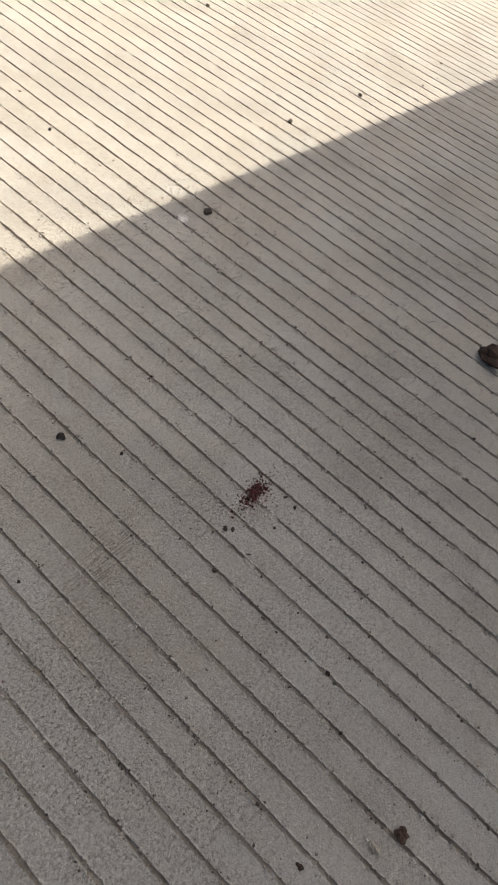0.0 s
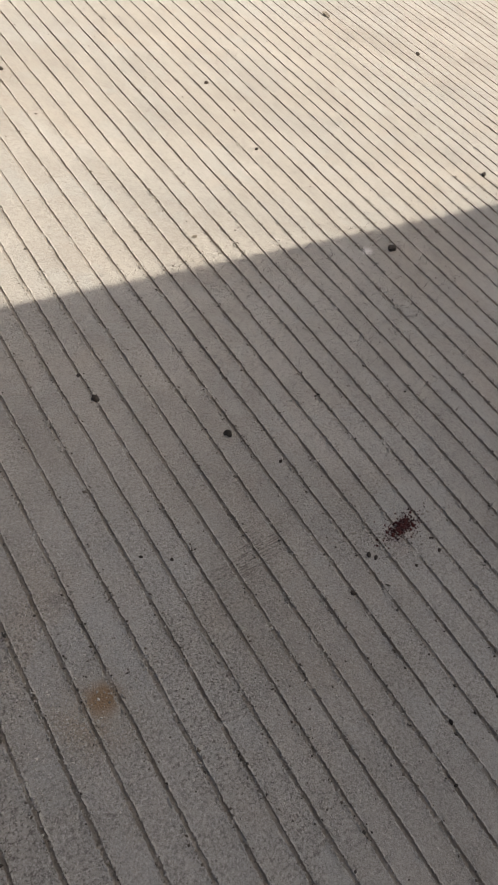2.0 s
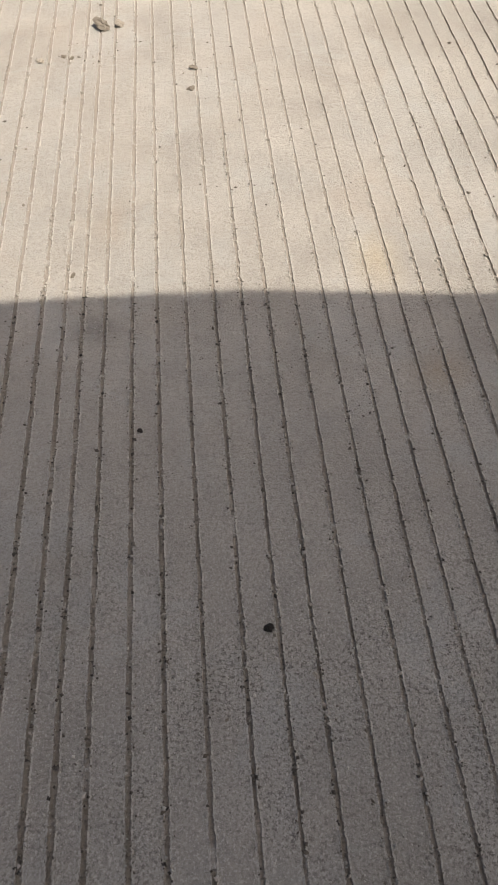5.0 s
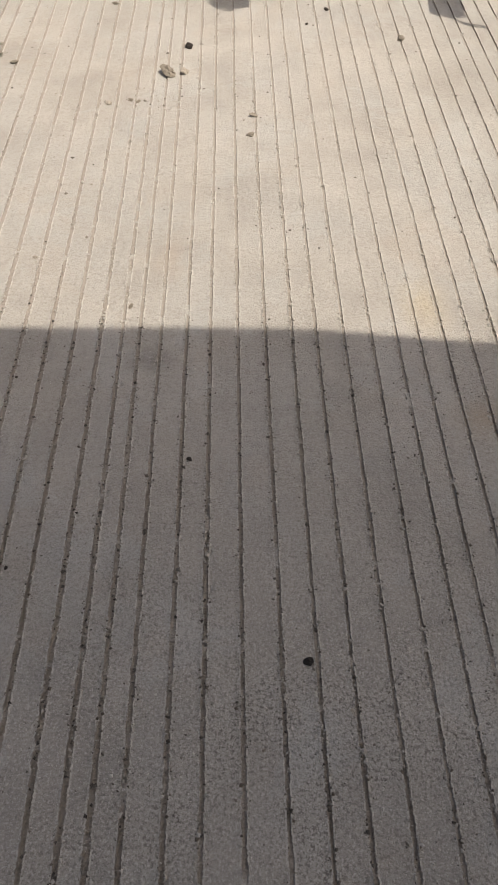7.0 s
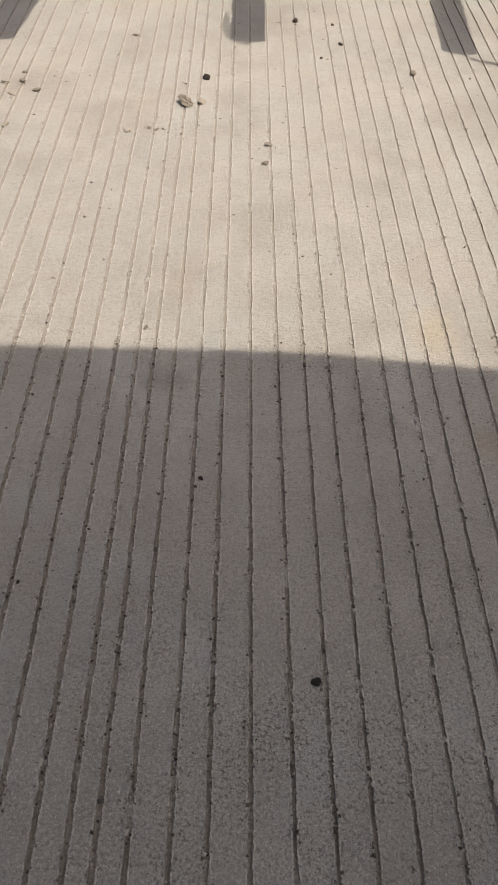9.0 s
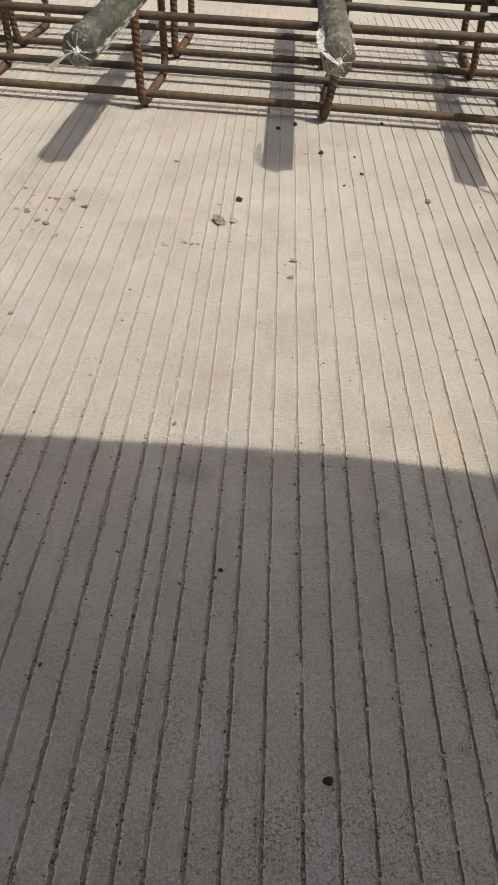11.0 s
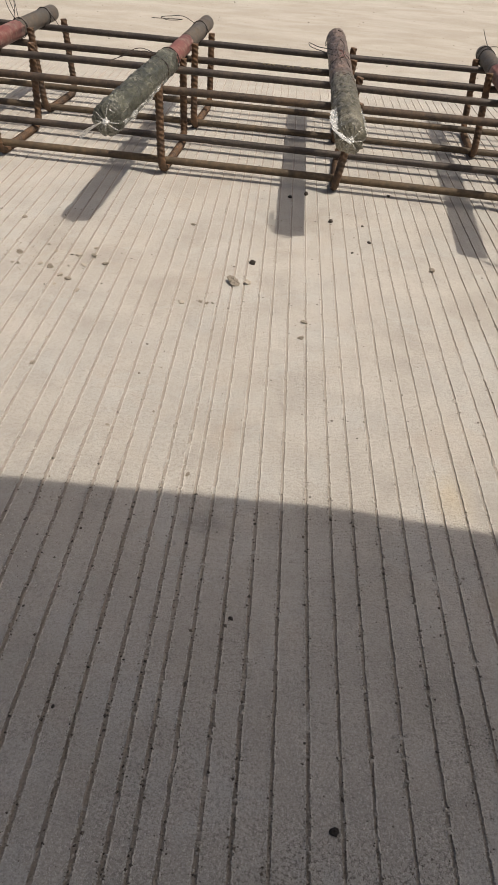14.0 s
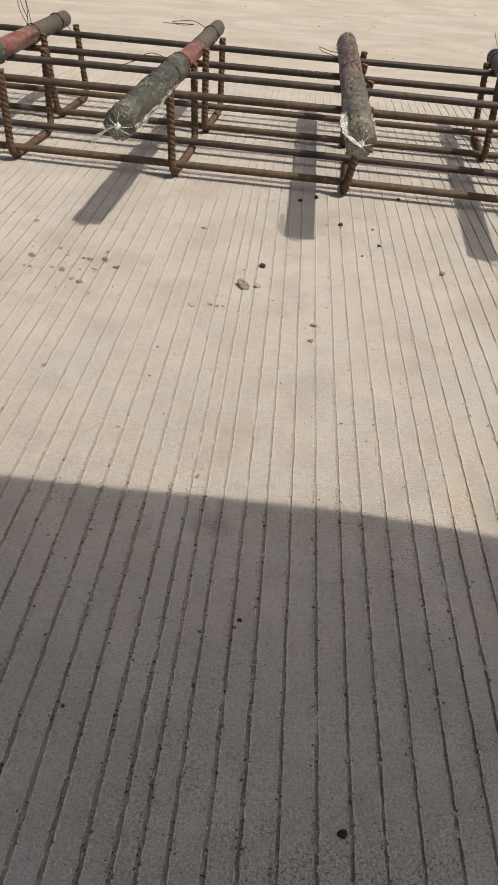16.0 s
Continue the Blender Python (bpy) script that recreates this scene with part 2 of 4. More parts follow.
def wrap_material(name, a, b, pale):
    """Thin clear film stuck on a dirty greased bar: dull mottled colour below, fine creases with painted glints and
    shade, a glossy crinkled skin.
    """
    n = Nodes(name)
    c = n.ramp(n.noise(34, 5, 0.65, distortion=1.3), (0.34, a), (0.52, tuple((p + q) / 2.3 for p, q in zip(a, b))), (0.68, b))
    c = n.mix(n.ramp(n.noise(13, 4, 0.6), (0.5, 0.0), (0.68, 0.35)), c, tuple(v * 1.7 for v in b))
    lines = []
    for scale, stretch, turn, seed in ((46.0, 0.3, 8, 60.0), (95.0, 0.4, -24, 85.0)):
        m = n.node("ShaderNodeMapping", Vector=n.coords)
        m.inputs["Rotation"].default_value = (0.2, 0.1, radians(turn))
        m.inputs["Scale"].default_value = (1.0, stretch, 1.0)
        distort = n.mix(0.03, m.outputs[0], n.node("ShaderNodeTexNoise", Scale=seed, Detail=3.0, Vector=n.coords).outputs["Color"])
        crease = n.node("ShaderNodeTexVoronoi", Scale=scale, Vector=distort)
        crease.feature = "DISTANCE_TO_EDGE"
        lines.append(n.ramp(crease.outputs["Distance"], (0.0, 1.0), (0.05, 0.0)))
    # pale lines paint whitened folds and glints, dark lines the shade in creases
    c = n.mix(n.math("MULTIPLY", lines[0], n.ramp(n.noise(30, 3), (0.44, 0.0), (0.62, 0.5))), c, pale)
    c = n.mix(n.math("MULTIPLY", lines[1], n.ramp(n.noise(41, 3), (0.36, 0.75), (0.5, 0.0))), c, tuple(v * 0.5 for v in a))
    c = n.mix(n.math("MULTIPLY", lines[1], n.ramp(n.noise(41, 3), (0.54, 0.0), (0.66, 0.6))), c, tuple(v * 0.85 for v in pale))
    c = n.mix(n.ramp(n.noise(240, 4, 0.7), (0.62, 0.0), (0.74, 0.35)), c, tuple(v * 0.3 for v in a))
    n.put(n.bsdf.inputs["Coat Weight"], 0.45)
    n.put(n.bsdf.inputs["Coat Roughness"], 0.1)
    height = n.math("ADD", n.math("MULTIPLY", n.math("ADD", lines[0], lines[1]), 0.5), n.noise(110, 4, 0.6, distortion=1.0))
    bump = n.bump(height, 0.9, 0.0026)
    n.put(n.bsdf.inputs["Coat Normal"], bump)
    return n.set(Base_Color=c, Roughness=0.45, Normal=n.bump(height, 0.6, 0.002))


def film_material(name, milk):
    """Clear crumpled film, partly milky where it is folded."""
    n = Nodes(name)
    n.set(Base_Color=(0.82, 0.82, 0.8), Roughness=0.22, Normal=n.bump(n.noise(160, 3, 0.6, distortion=1.5), 0.7, 0.002))
    clear = n.node("ShaderNodeBsdfTransparent")
    clear.inputs["Color"].default_value = (0.97, 0.97, 0.95, 1)
    both = n.node("ShaderNodeMixShader", Fac=n.ramp(n.noise(110, 4, 0.6, distortion=1.2), (0.35, milk * 0.45), (0.68, min(1.0, milk * 1.5))))
    n.tree.links.new(clear.outputs[0], both.inputs[1])
    n.tree.links.new(n.bsdf.outputs[0], both.inputs[2])
    n.tree.links.new(both.outputs[0], n.out.inputs["Surface"])
    return n.mat


CONCRETE = concrete_material("concrete", False)
GROOVE = concrete_material("groove_dust", True)
RIM = concrete_material("broken_groove_edge", False, True)
DARK_STONE = stone_material("dark_stone", (0.025, 0.02, 0.016), (0.075, 0.058, 0.045))
TAN_STONE = stone_material("tan_stone", (0.21, 0.18, 0.14), (0.42, 0.37, 0.305))
BROWN_STONE = stone_material("brown_stone", (0.045, 0.025, 0.016), (0.13, 0.075, 0.05))
GRIT = grit_material("grit", (0.0, (0.05, 0.042, 0.034)), (0.12, (0.13, 0.105, 0.08)), (0.2, (0.32, 0.295, 0.255)), (1.0, (0.5, 0.47, 0.42)), dust=0.15)
PALE_GRIT = grit_material("pale_grit", (0.0, (0.2, 0.175, 0.145)), (0.15, (0.36, 0.33, 0.285)), (1.0, (0.54, 0.5, 0.44)), dust=0.1)
SAND = grit_material("sand", (0.0, (0.1, 0.085, 0.07)), (0.1, (0.2, 0.175, 0.145)), (0.16, (0.4, 0.37, 0.32)), (1.0, (0.6, 0.565, 0.5)), dust=0.2)
RED_CRUMB = grit_material("red_crumb", (0.0, (0.025, 0.007, 0.007)), (0.6, (0.06, 0.013, 0.012)), (1.0, (0.085, 0.02, 0.016)), dust=0.0)
CHIP = grit_material("chip", (0.0, (0.035, 0.028, 0.022)), (0.6, (0.11, 0.09, 0.07)), (1.0, (0.3, 0.26, 0.21)))
CLOD = grit_material("clod_grain", (0.0, (0.025, 0.02, 0.016)), (0.55, (0.07, 0.058, 0.046)), (0.66, (0.36, 0.33, 0.28)), (1.0, (0.45, 0.41, 0.36)))
MORTAR = grit_material("mortar", (0.0, (0.12, 0.1, 0.08)), (0.4, (0.26, 0.23, 0.19)), (1.0, (0.46, 0.42, 0.36)))
BAR_STEEL = steel_material("bar_steel", (0.03, 0.024, 0.02), (0.052, 0.033, 0.02), 0.52, 0.45)
GREY_STEEL = steel_material("grey_bar_steel", (0.036, 0.03, 0.027), (0.048, 0.035, 0.026), 0.56, 0.45, 0.45)
TAN_STEEL = steel_material("tan_bar_steel", (0.038, 0.029, 0.02), (0.064, 0.044, 0.025), 0.48, 0.4)
RIB_STEEL = steel_material("ribbed_steel", (0.04, 0.029, 0.022), (0.09, 0.049, 0.024), 0.48)
MARK_STEEL = grit_material("pale_mark", (0.0, (0.15, 0.125, 0.07)), (1.0, (0.2, 0.165, 0.09)), dust=0.2)
DOWEL_STEEL = steel_material("dowel_steel", (0.06, 0.055, 0.049), (0.085, 0.062, 0.042), 0.5, 0.3)
WIRE = steel_material("wire", (0.025, 0.022, 0.02), (0.05, 0.032, 0.022), 0.6, 0.5, 0.5)
PRIMER = paint_material()
OLIVE_WRAP = wrap_material("olive_wrap", (0.016, 0.017, 0.010), (0.102, 0.101, 0.068), (0.44, 0.42, 0.35))
GREY_WRAP = wrap_material("grey_wrap", (0.04, 0.036, 0.022), (0.2, 0.182, 0.125), (0.46, 0.43, 0.36))
BROWN_WRAP = wrap_material("brown_wrap", (0.05, 0.032, 0.024), (0.2, 0.14, 0.105), (0.42, 0.36, 0.3))
CLEAR_FILM = film_material("clear_film", 0.2)
SOFT_FILM = film_material("soft_film", 0.42)
MILKY_FILM = film_material("milky_film", 0.62)
SHEET = Nodes("grey_sheet")
SHEET = SHEET.set(Base_Color=SHEET.ramp(SHEET.noise(3, 4), (0.3, (0.3, 0.3, 0.3)), (0.7, (0.4, 0.4, 0.39))), Roughness=0.6)


# ---- mesh helpers ----
def mesh_from(name, verts, faces, mats, index=None, smooth=True):
    """A mesh from an array of places and an array of triangles or quads."""
    verts, faces = np.asarray(verts, np.float32), np.asarray(faces, np.int32)
    me = bpy.data.meshes.new(name)
    me.vertices.add(len(verts))
    me.vertices.foreach_set("co", verts.ravel())
    size = faces.shape[1]
    me.loops.add(faces.size)
    me.loops.foreach_set("vertex_index", faces.ravel())
    me.polygons.add(len(faces))
    me.polygons.foreach_set("loop_start", np.arange(0, faces.size, size, dtype=np.int32))
    me.polygons.foreach_set("use_smooth", np.full(len(faces), smooth))
    for m in mats:
        me.materials.append(m)
    if index is not None:
        me.polygons.foreach_set("material_index", np.asarray(index, np.int32))
    me.update(calc_edges=True)
    me.validate()
    return me


def part(name, me, parent=None, label=""):
    ob = new(name, me)
    if parent is not None:
        ob.parent = parent
    return tagged(ob, label)


def smooth_path(points, step):
    """A rounded path through points (Catmull-Rom), sampled about every step metres."""
    p = [np.array(q, float) for q in points]
    p = [2 * p[0] - p[1]] + p + [2 * p[-1] - p[-2]]
    out = []
    for a, b, c, d in zip(p, p[1:], p[2:], p[3:]):
        k = max(2, int(np.linalg.norm(c - b) / step))
        for t in np.arange(k) / k:
            out.append(0.5 * (2 * b + (c - a) * t + (2 * a - 5 * b + 4 * c - d) * t * t + (3 * b - a - 3 * c + d) * t ** 3))
    return np.array(out + [p[-2]])


def sweep(name, path, radius, mat, sides=12, caps=True):
    """A tube along a path. radius: a number, or radius(s, angle) in metres along and radians around (arrays)."""
    path = np.asarray(path, float)
    tangent = np.gradient(path, axis=0)
    tangent /= np.linalg.norm(tangent, axis=1)[:, None]
    side = np.cross(tangent[0], (0.31, 0.17, 0.93) if abs(tangent[0][2]) < 0.9 else (1, 0, 0))
    side /= np.linalg.norm(side)
    s = np.concatenate([[0], np.cumsum(np.linalg.norm(np.diff(path, axis=0), axis=1))])
    ang = np.arange(sides) * 2 * np.pi / sides
    rings = []
    for i in range(len(path)):
        side = side - tangent[i] * np.dot(side, tangent[i])
        side /= np.linalg.norm(side)
        other = np.cross(tangent[i], side)
        r = radius(np.full(sides, s[i]), ang) if callable(radius) else np.full(sides, radius)
        rings.append(path[i] + r[:, None] * (np.cos(ang)[:, None] * side + np.sin(ang)[:, None] * other))
    verts = np.concatenate(rings)
    i, j = np.meshgrid(np.arange(len(path) - 1), np.arange(sides), indexing="ij")
    k = (j + 1) % sides
    faces = np.stack([i * sides + j, i * sides + k, (i + 1) * sides + k, (i + 1) * sides + j], -1).reshape(-1, 4)
    if caps:
        n = len(verts)
        verts = np.concatenate([verts, [path[0], path[-1]]])
        a = np.arange(sides)
        b, last = (a + 1) % sides, (len(path) - 1) * sides
        # the caps' triangles are stored as quads with a halved edge at the rim
        mids0, mids1 = (verts[a] + verts[b]) / 2, (verts[last + a] + verts[last + b]) / 2
        verts = np.concatenate([verts, mids0, mids1])
        c0 = np.stack([np.full(sides, n), n + 2 + a, a, n + 2 + (a - 1) % sides], -1)
        c1 = np.stack([np.full(sides, n + 1), n + 2 + sides + (a - 1) % sides, last + a, n + 2 + sides + a], -1)
        faces = np.concatenate([faces, c0, c1])
    return mesh_from(name, verts, faces, [mat])


def wave(x, seed):
    """Smooth random numbers along an array, about -1 to 1."""
    rng = np.random.default_rng(seed)
    table = rng.uniform(-1, 1, 4096)
    i = np.floor(x).astype(int)
    f = x - i
    f = f * f * (3 - 2 * f)
    return table[i % 4096] * (1 - f) + table[(i + 1) % 4096] * f


# ---- ground: grooved concrete pavement and the plain concrete round it ----
GROOVES = [-0.3080, -0.2905, -0.2672, -0.2470, -0.2277, -0.2065, -0.1857, -0.1652, -0.1460, -0.1263, -0.1096, -0.0956, -0.0797, -0.0594,
           -0.0414, -0.0204, 0.0012, 0.0214, 0.0406, 0.0613, 0.0830, 0.1022, 0.1199, 0.1390, 0.1590, 0.1788, 0.1976, 0.2184,
           0.2380, 0.2565, 0.2746, 0.2927, 0.3121, 0.3322, 0.3527, 0.3724, 0.3912, 0.4110, 0.4308, 0.4513, 0.4692, 0.4894,
           0.5095, 0.5278, 0.5465, 0.5655, 0.5864, 0.6077, 0.6274, 0.6481, 0.6690, 0.6910]
rng = np.random.default_rng(7)
while GROOVES[0] > -1.05:
    GROOVES.insert(0, GROOVES[0] - 0.0198 + rng.uniform(-0.0017, 0.0017))
while GROOVES[-1] < 1.75:
    GROOVES.append(GROOVES[-1] + 0.0198 + rng.uniform(-0.0017, 0.0017))
GROOVES = np.array(GROOVES)


def spread(gx, y):
    """How far a groove strays sideways from its place at the near edge."""
    return np.interp(gx, (0.11, 0.2, 0.25, 0.4), (0, 0.003, 0.003, 0)) * np.clip((y - 0.15) / 0.3, 0, 1)


def groove_block(first, last, ys, seed):
    """Grooves first..last-1 along ys: places, quads and material numbers. Edges are level, so blocks join without gaps."""
    g = np.random.default_rng(seed)
    rows = len(ys)
    loose = np.ones(rows)
    loose[0] = loose[-1] = 0.0
    calm = loose * np.where(ys < 0.36, 1.0, 0.7)
    flat = np.zeros(rows)
    cols, heights = [], []
    for k in range(first, last):
        gx = GROOVES[k]
        x = gx + 0.0005 * wave(ys * 3 + 31 * k, 11) + 0.0002 * wave(ys * 37 + 57 * k, 12) * loose + spread(gx, ys)
        half = 0.00122 + 0.00018 * wave(ys * 14 + 13 * k, 13) + float(np.interp(gx, (-0.1, 0.0, 0.12, 0.25), (0.0002, -0.00005, -0.00015, 0.0)))
        chip_l = 0.0011 * np.clip(wave(ys * 260 + 17 * k, 15) - 0.55, 0, 1) * (wave(ys * 31 + 5 * k, 61) > -0.35)
        chip_r = 0.0011 * np.clip(wave(ys * 260 + 91 * k, 17) - 0.55, 0, 1) * (wave(ys * 29 + 9 * k, 62) > -0.35)
        left = half + calm * (g.normal(0, 0.00020, rows) + 0.00026 * wave(ys * 190 + 71 * k, 14) + chip_l)
        right = half + calm * (g.normal(0, 0.00020, rows) + 0.00026 * wave(ys * 190 + 37 * k, 16) + chip_r)
        left, right = np.clip(left, 0.0005, 0.003), np.clip(right, 0.0005, 0.003)
        end = 1.84 + 0.07 * wave(np.array([k * 0.37]), 18)[0]
        deep = float(np.interp(gx, (-0.25, -0.1, 0.0, 0.12, 0.3), (0.0022, 0.0020, 0.0016, 0.0014, 0.0015))) + 0.0004 * wave(ys * 25 + 7 * k, 19) + calm * (0.0004 * wave(ys * 150 + 5 * k, 20) + g.normal(0, 0.00022, rows))
        deep *= np.interp(ys, (0.2, 0.3), (1.0, float(np.interp(gx, (-0.1, 0.0, 0.12, 0.22, 0.5), (0.52, 0.48, 0.5, 0.75, 1.0)))))
        # crumbs and dust fill the groove here and there
        deep -= loose * 0.0022 * np.clip(wave(ys * 120 + 23 * k, 21) - 0.72, 0, 1) / 0.28
        fade = np.clip((end - ys) / 0.03, 0, 1) * np.clip((ys + 0.4) / 0.01, 0, 1)
        deep = np.clip(deep, 0.0002, 0.004) * fade
        pit = 0.0014 * calm * fade
        lip_l = calm * fade * (0.00055 * np.clip(wave(ys * 230 + 3 * k, 22), -0.1, 1) + np.abs(g.normal(0, 0.00022, rows)))
        lip_r = calm * fade * (0.00055 * np.clip(wave(ys * 230 + 43 * k, 23), -0.1, 1) + np.abs(g.normal(0, 0.00022, rows)))
        out_l = 0.5 * lip_l * (wave(ys * 170 + 11 * k, 63) > 0.2) - pit * np.clip(wave(ys * 310 + 19 * k, 64) - 0.78, 0, 1) / 0.22
        out_r = 0.5 * lip_r * (wave(ys * 170 + 29 * k, 65) > 0.2) - pit * np.clip(wave(ys * 310 + 53 * k, 66) - 0.78, 0, 1) / 0.22
        before = (gx - GROOVES[k - 1]) / 2 if k else 0.01
        floor_l = -deep * (0.9 + 0.16 * calm * wave(ys * 330 + 7 * k, 67))
        floor_r = -deep * (0.9 + 0.16 * calm * wave(ys * 330 + 47 * k, 68))
        cols.append(np.full(rows, gx - before))
        heights.append(flat)
        for dx, z in ((-left - 0.0024, flat), (-left - 0.0010, out_l), (-left - 0.0001, lip_l), (-left * 0.72, floor_l),
                      (flat, -deep), (right * 0.72, floor_r), (right + 0.0001, lip_r), (right + 0.0010, out_r), (right + 0.0024, flat)):
            cols.append(x + dx)
            heights.append(z)
    after = (GROOVES[last] - GROOVES[last - 1]) / 2 if last < len(GROOVES) else 0.01
    cols.append(np.full(rows, GROOVES[last - 1] + after))
    heights.append(flat)
    X, Z = np.stack(cols, 1), np.stack(heights, 1)
    Y = np.repeat(ys[:, None], X.shape[1], 1)
    swell = 0.0004 * np.sin(X * 31 + 2 * np.sin(Y * 17)) * np.sin(Y * 23 + 1.3) + g.normal(0, 0.00006, X.shape)
    edge = np.minimum(np.clip((X - X[0, 0]) / 0.02, 0, 1), np.clip((X[0, -1] - X) / 0.02, 0, 1))
    edge = edge * np.minimum(np.clip((Y - ys[0]) / 0.02, 0, 1), np.clip((ys[-1] - Y) / 0.02, 0, 1))
    Z = Z + swell * edge
    n = X.shape[1]
    verts = np.stack([X, Y, Z], -1).reshape(-1, 3)
    i, j = np.meshgrid(np.arange(rows - 1), np.arange(n - 1), indexing="ij")
    faces = np.stack([i * n + j, i * n + j + 1, (i + 1) * n + j + 1, (i + 1) * n + j], -1).reshape(-1, 4)
    band = (j % 10).ravel()
    low = (-(Z[:-1, :-1] + Z[1:, 1:]) / 2).ravel()
    index = np.where((band >= 3) & (band <= 6) & (low > 0.0003), 1, np.where((band == 2) | (band == 7), 2, 0))
    soft = (band == 0) | (band == 1) | (band == 8) | (band == 9)
    return verts, faces, index, soft


def build_ground():
    a, b, count = int(np.searchsorted(GROOVES, -0.36)), int(np.searchsorted(GROOVES, 0.9)), len(GROOVES)
    y0, y1, y2 = -0.42, 0.36, 2.02
    blocks = ((0, a, np.arange(y0, y1 + 0.001, 0.02)), (a, b, np.linspace(y0, y1, 840)), (b, count, np.linspace(y0, y1, 160)),
              (0, count, np.concatenate([np.linspace(y1, 0.85, 165), np.linspace(0.855, y2, 130)])))
    verts, faces, index, soft, base = [], [], [], [], 0
    for seed, (first, last, ys) in enumerate(blocks):
        v, f, m, s = groove_block(first, last, ys, seed + 3)
        verts.append(v)
        faces.append(f + base)
        index.append(m)
        soft.append(s)
        base += len(v)
    # the plain concrete round the grooved strip, out to the horizon
    x0, x1, far = GROOVES[0] - 0.01, GROOVES[-1] + 0.01, 800.0
    ring = [(x0, y0, 0), (x1, y0, 0), (x1, y2, 0), (x0, y2, 0), (-far, -far, 0), (far, -far, 0), (far, far, 0), (-far, far, 0)]
    outer = [(0, 4, 5, 1), (1, 5, 6, 2), (2, 6, 7, 3), (3, 7, 4, 0)]
    verts.append(np.array(ring))
    faces.append(np.array(outer) + base)
    index.append(np.zeros(4, int))
    soft.append(np.ones(4, bool))
    me = mesh_from("ground", np.concatenate(verts), np.concatenate(faces), [CONCRETE, GROOVE, RIM], np.concatenate(index))
    me.polygons.foreach_set("use_smooth", np.concatenate(soft))
    return tagged(new("ground", me), "pale tan concrete pavement with parallel saw-cut grooves", "ground", kind="structure")


build_ground()


# ---- an unseen sheet on posts, added to cast the shadow over the near ground ----
def build_shade_board():
    h, thick = 1.3, 0.03
    edge = [(-1.25, 0.261), (-0.3, 0.2555), (0.03, 0.2535), (0.08, 0.249), (0.17, 0.239), (0.4, 0.226), (0.9, 0.203), (1.24, 0.186), (2.0, 0.148)]
    top = [(x - SUN_SHIFT[0] * h, y - SUN_SHIFT[1] * h) for x, y in edge]
    outline = top + [(top[-1][0], -0.95), (top[0][0], -0.95)]
    caster = tagged(new("shade_board"), "unseen grey sheet on posts, added to shade the near ground", "roof", kind="structure")
    bm = bmesh.new()
    low = [bm.verts.new((x, y, h)) for x, y in outline]
    face = bm.faces.new(low)
    up = bmesh.ops.extrude_face_region(bm, geom=[face])
    bmesh.ops.translate(bm, vec=(0, 0, thick), verts=[v for v in up["geom"] if isinstance(v, bmesh.types.BMVert)])
    bmesh.ops.recalc_face_normals(bm, faces=bm.faces)
    me = bpy.data.meshes.new("sheet")
    bm.to_mesh(me)
    bm.free()
    me.materials.append(SHEET)
    part("sheet", me, caster)
    for x in (top[0][0] + 0.1, top[-1][0] - 0.1):
        part("post", sweep("post", [(x, -0.88, 0), (x, -0.88, h * 0.5), (x, -0.88, h)], 0.02, SHEET, 12), caster)


build_shade_board()


# ---- the dowel basket: hairpin stirrups and long bars ----
TURN = -0.072                         # the basket's long bars fall back by this much for each metre to the right


def rib(s, a):
    body = 0.0060
    ribs = np.clip(np.cos(2 * np.pi * s / 0.0085 + 3 * a), 0.35, 1) - 0.35
    seam = 0.0006 * (np.abs(np.sin(a)) > 0.97)
    return body + 0.0024 * ribs * (np.abs(np.sin(a)) < 0.97) + seam


def hairpin_path(depth, front_top, back_top):
    r, z0, pts = 0.026, 0.0068, []
    pts += [(0, 0, z) for z in np.linspace(front_top, z0 + r, 110)]
    pts += [(0, r - r * math.cos(t), z0 + r - r * math.sin(t)) for t in np.linspace(0.1, math.pi / 2, 16)]
    pts += [(0, y, z0) for y in np.linspace(r + 0.003, depth - r, 120)]
    pts += [(0, depth - r + r * math.sin(t), z0 + r - r * math.cos(t)) for t in np.linspace(0.1, math.pi / 2, 16)]
    pts += [(0, depth, z) for z in np.linspace(z0 + r + 0.003, back_top, 110)]
    return pts


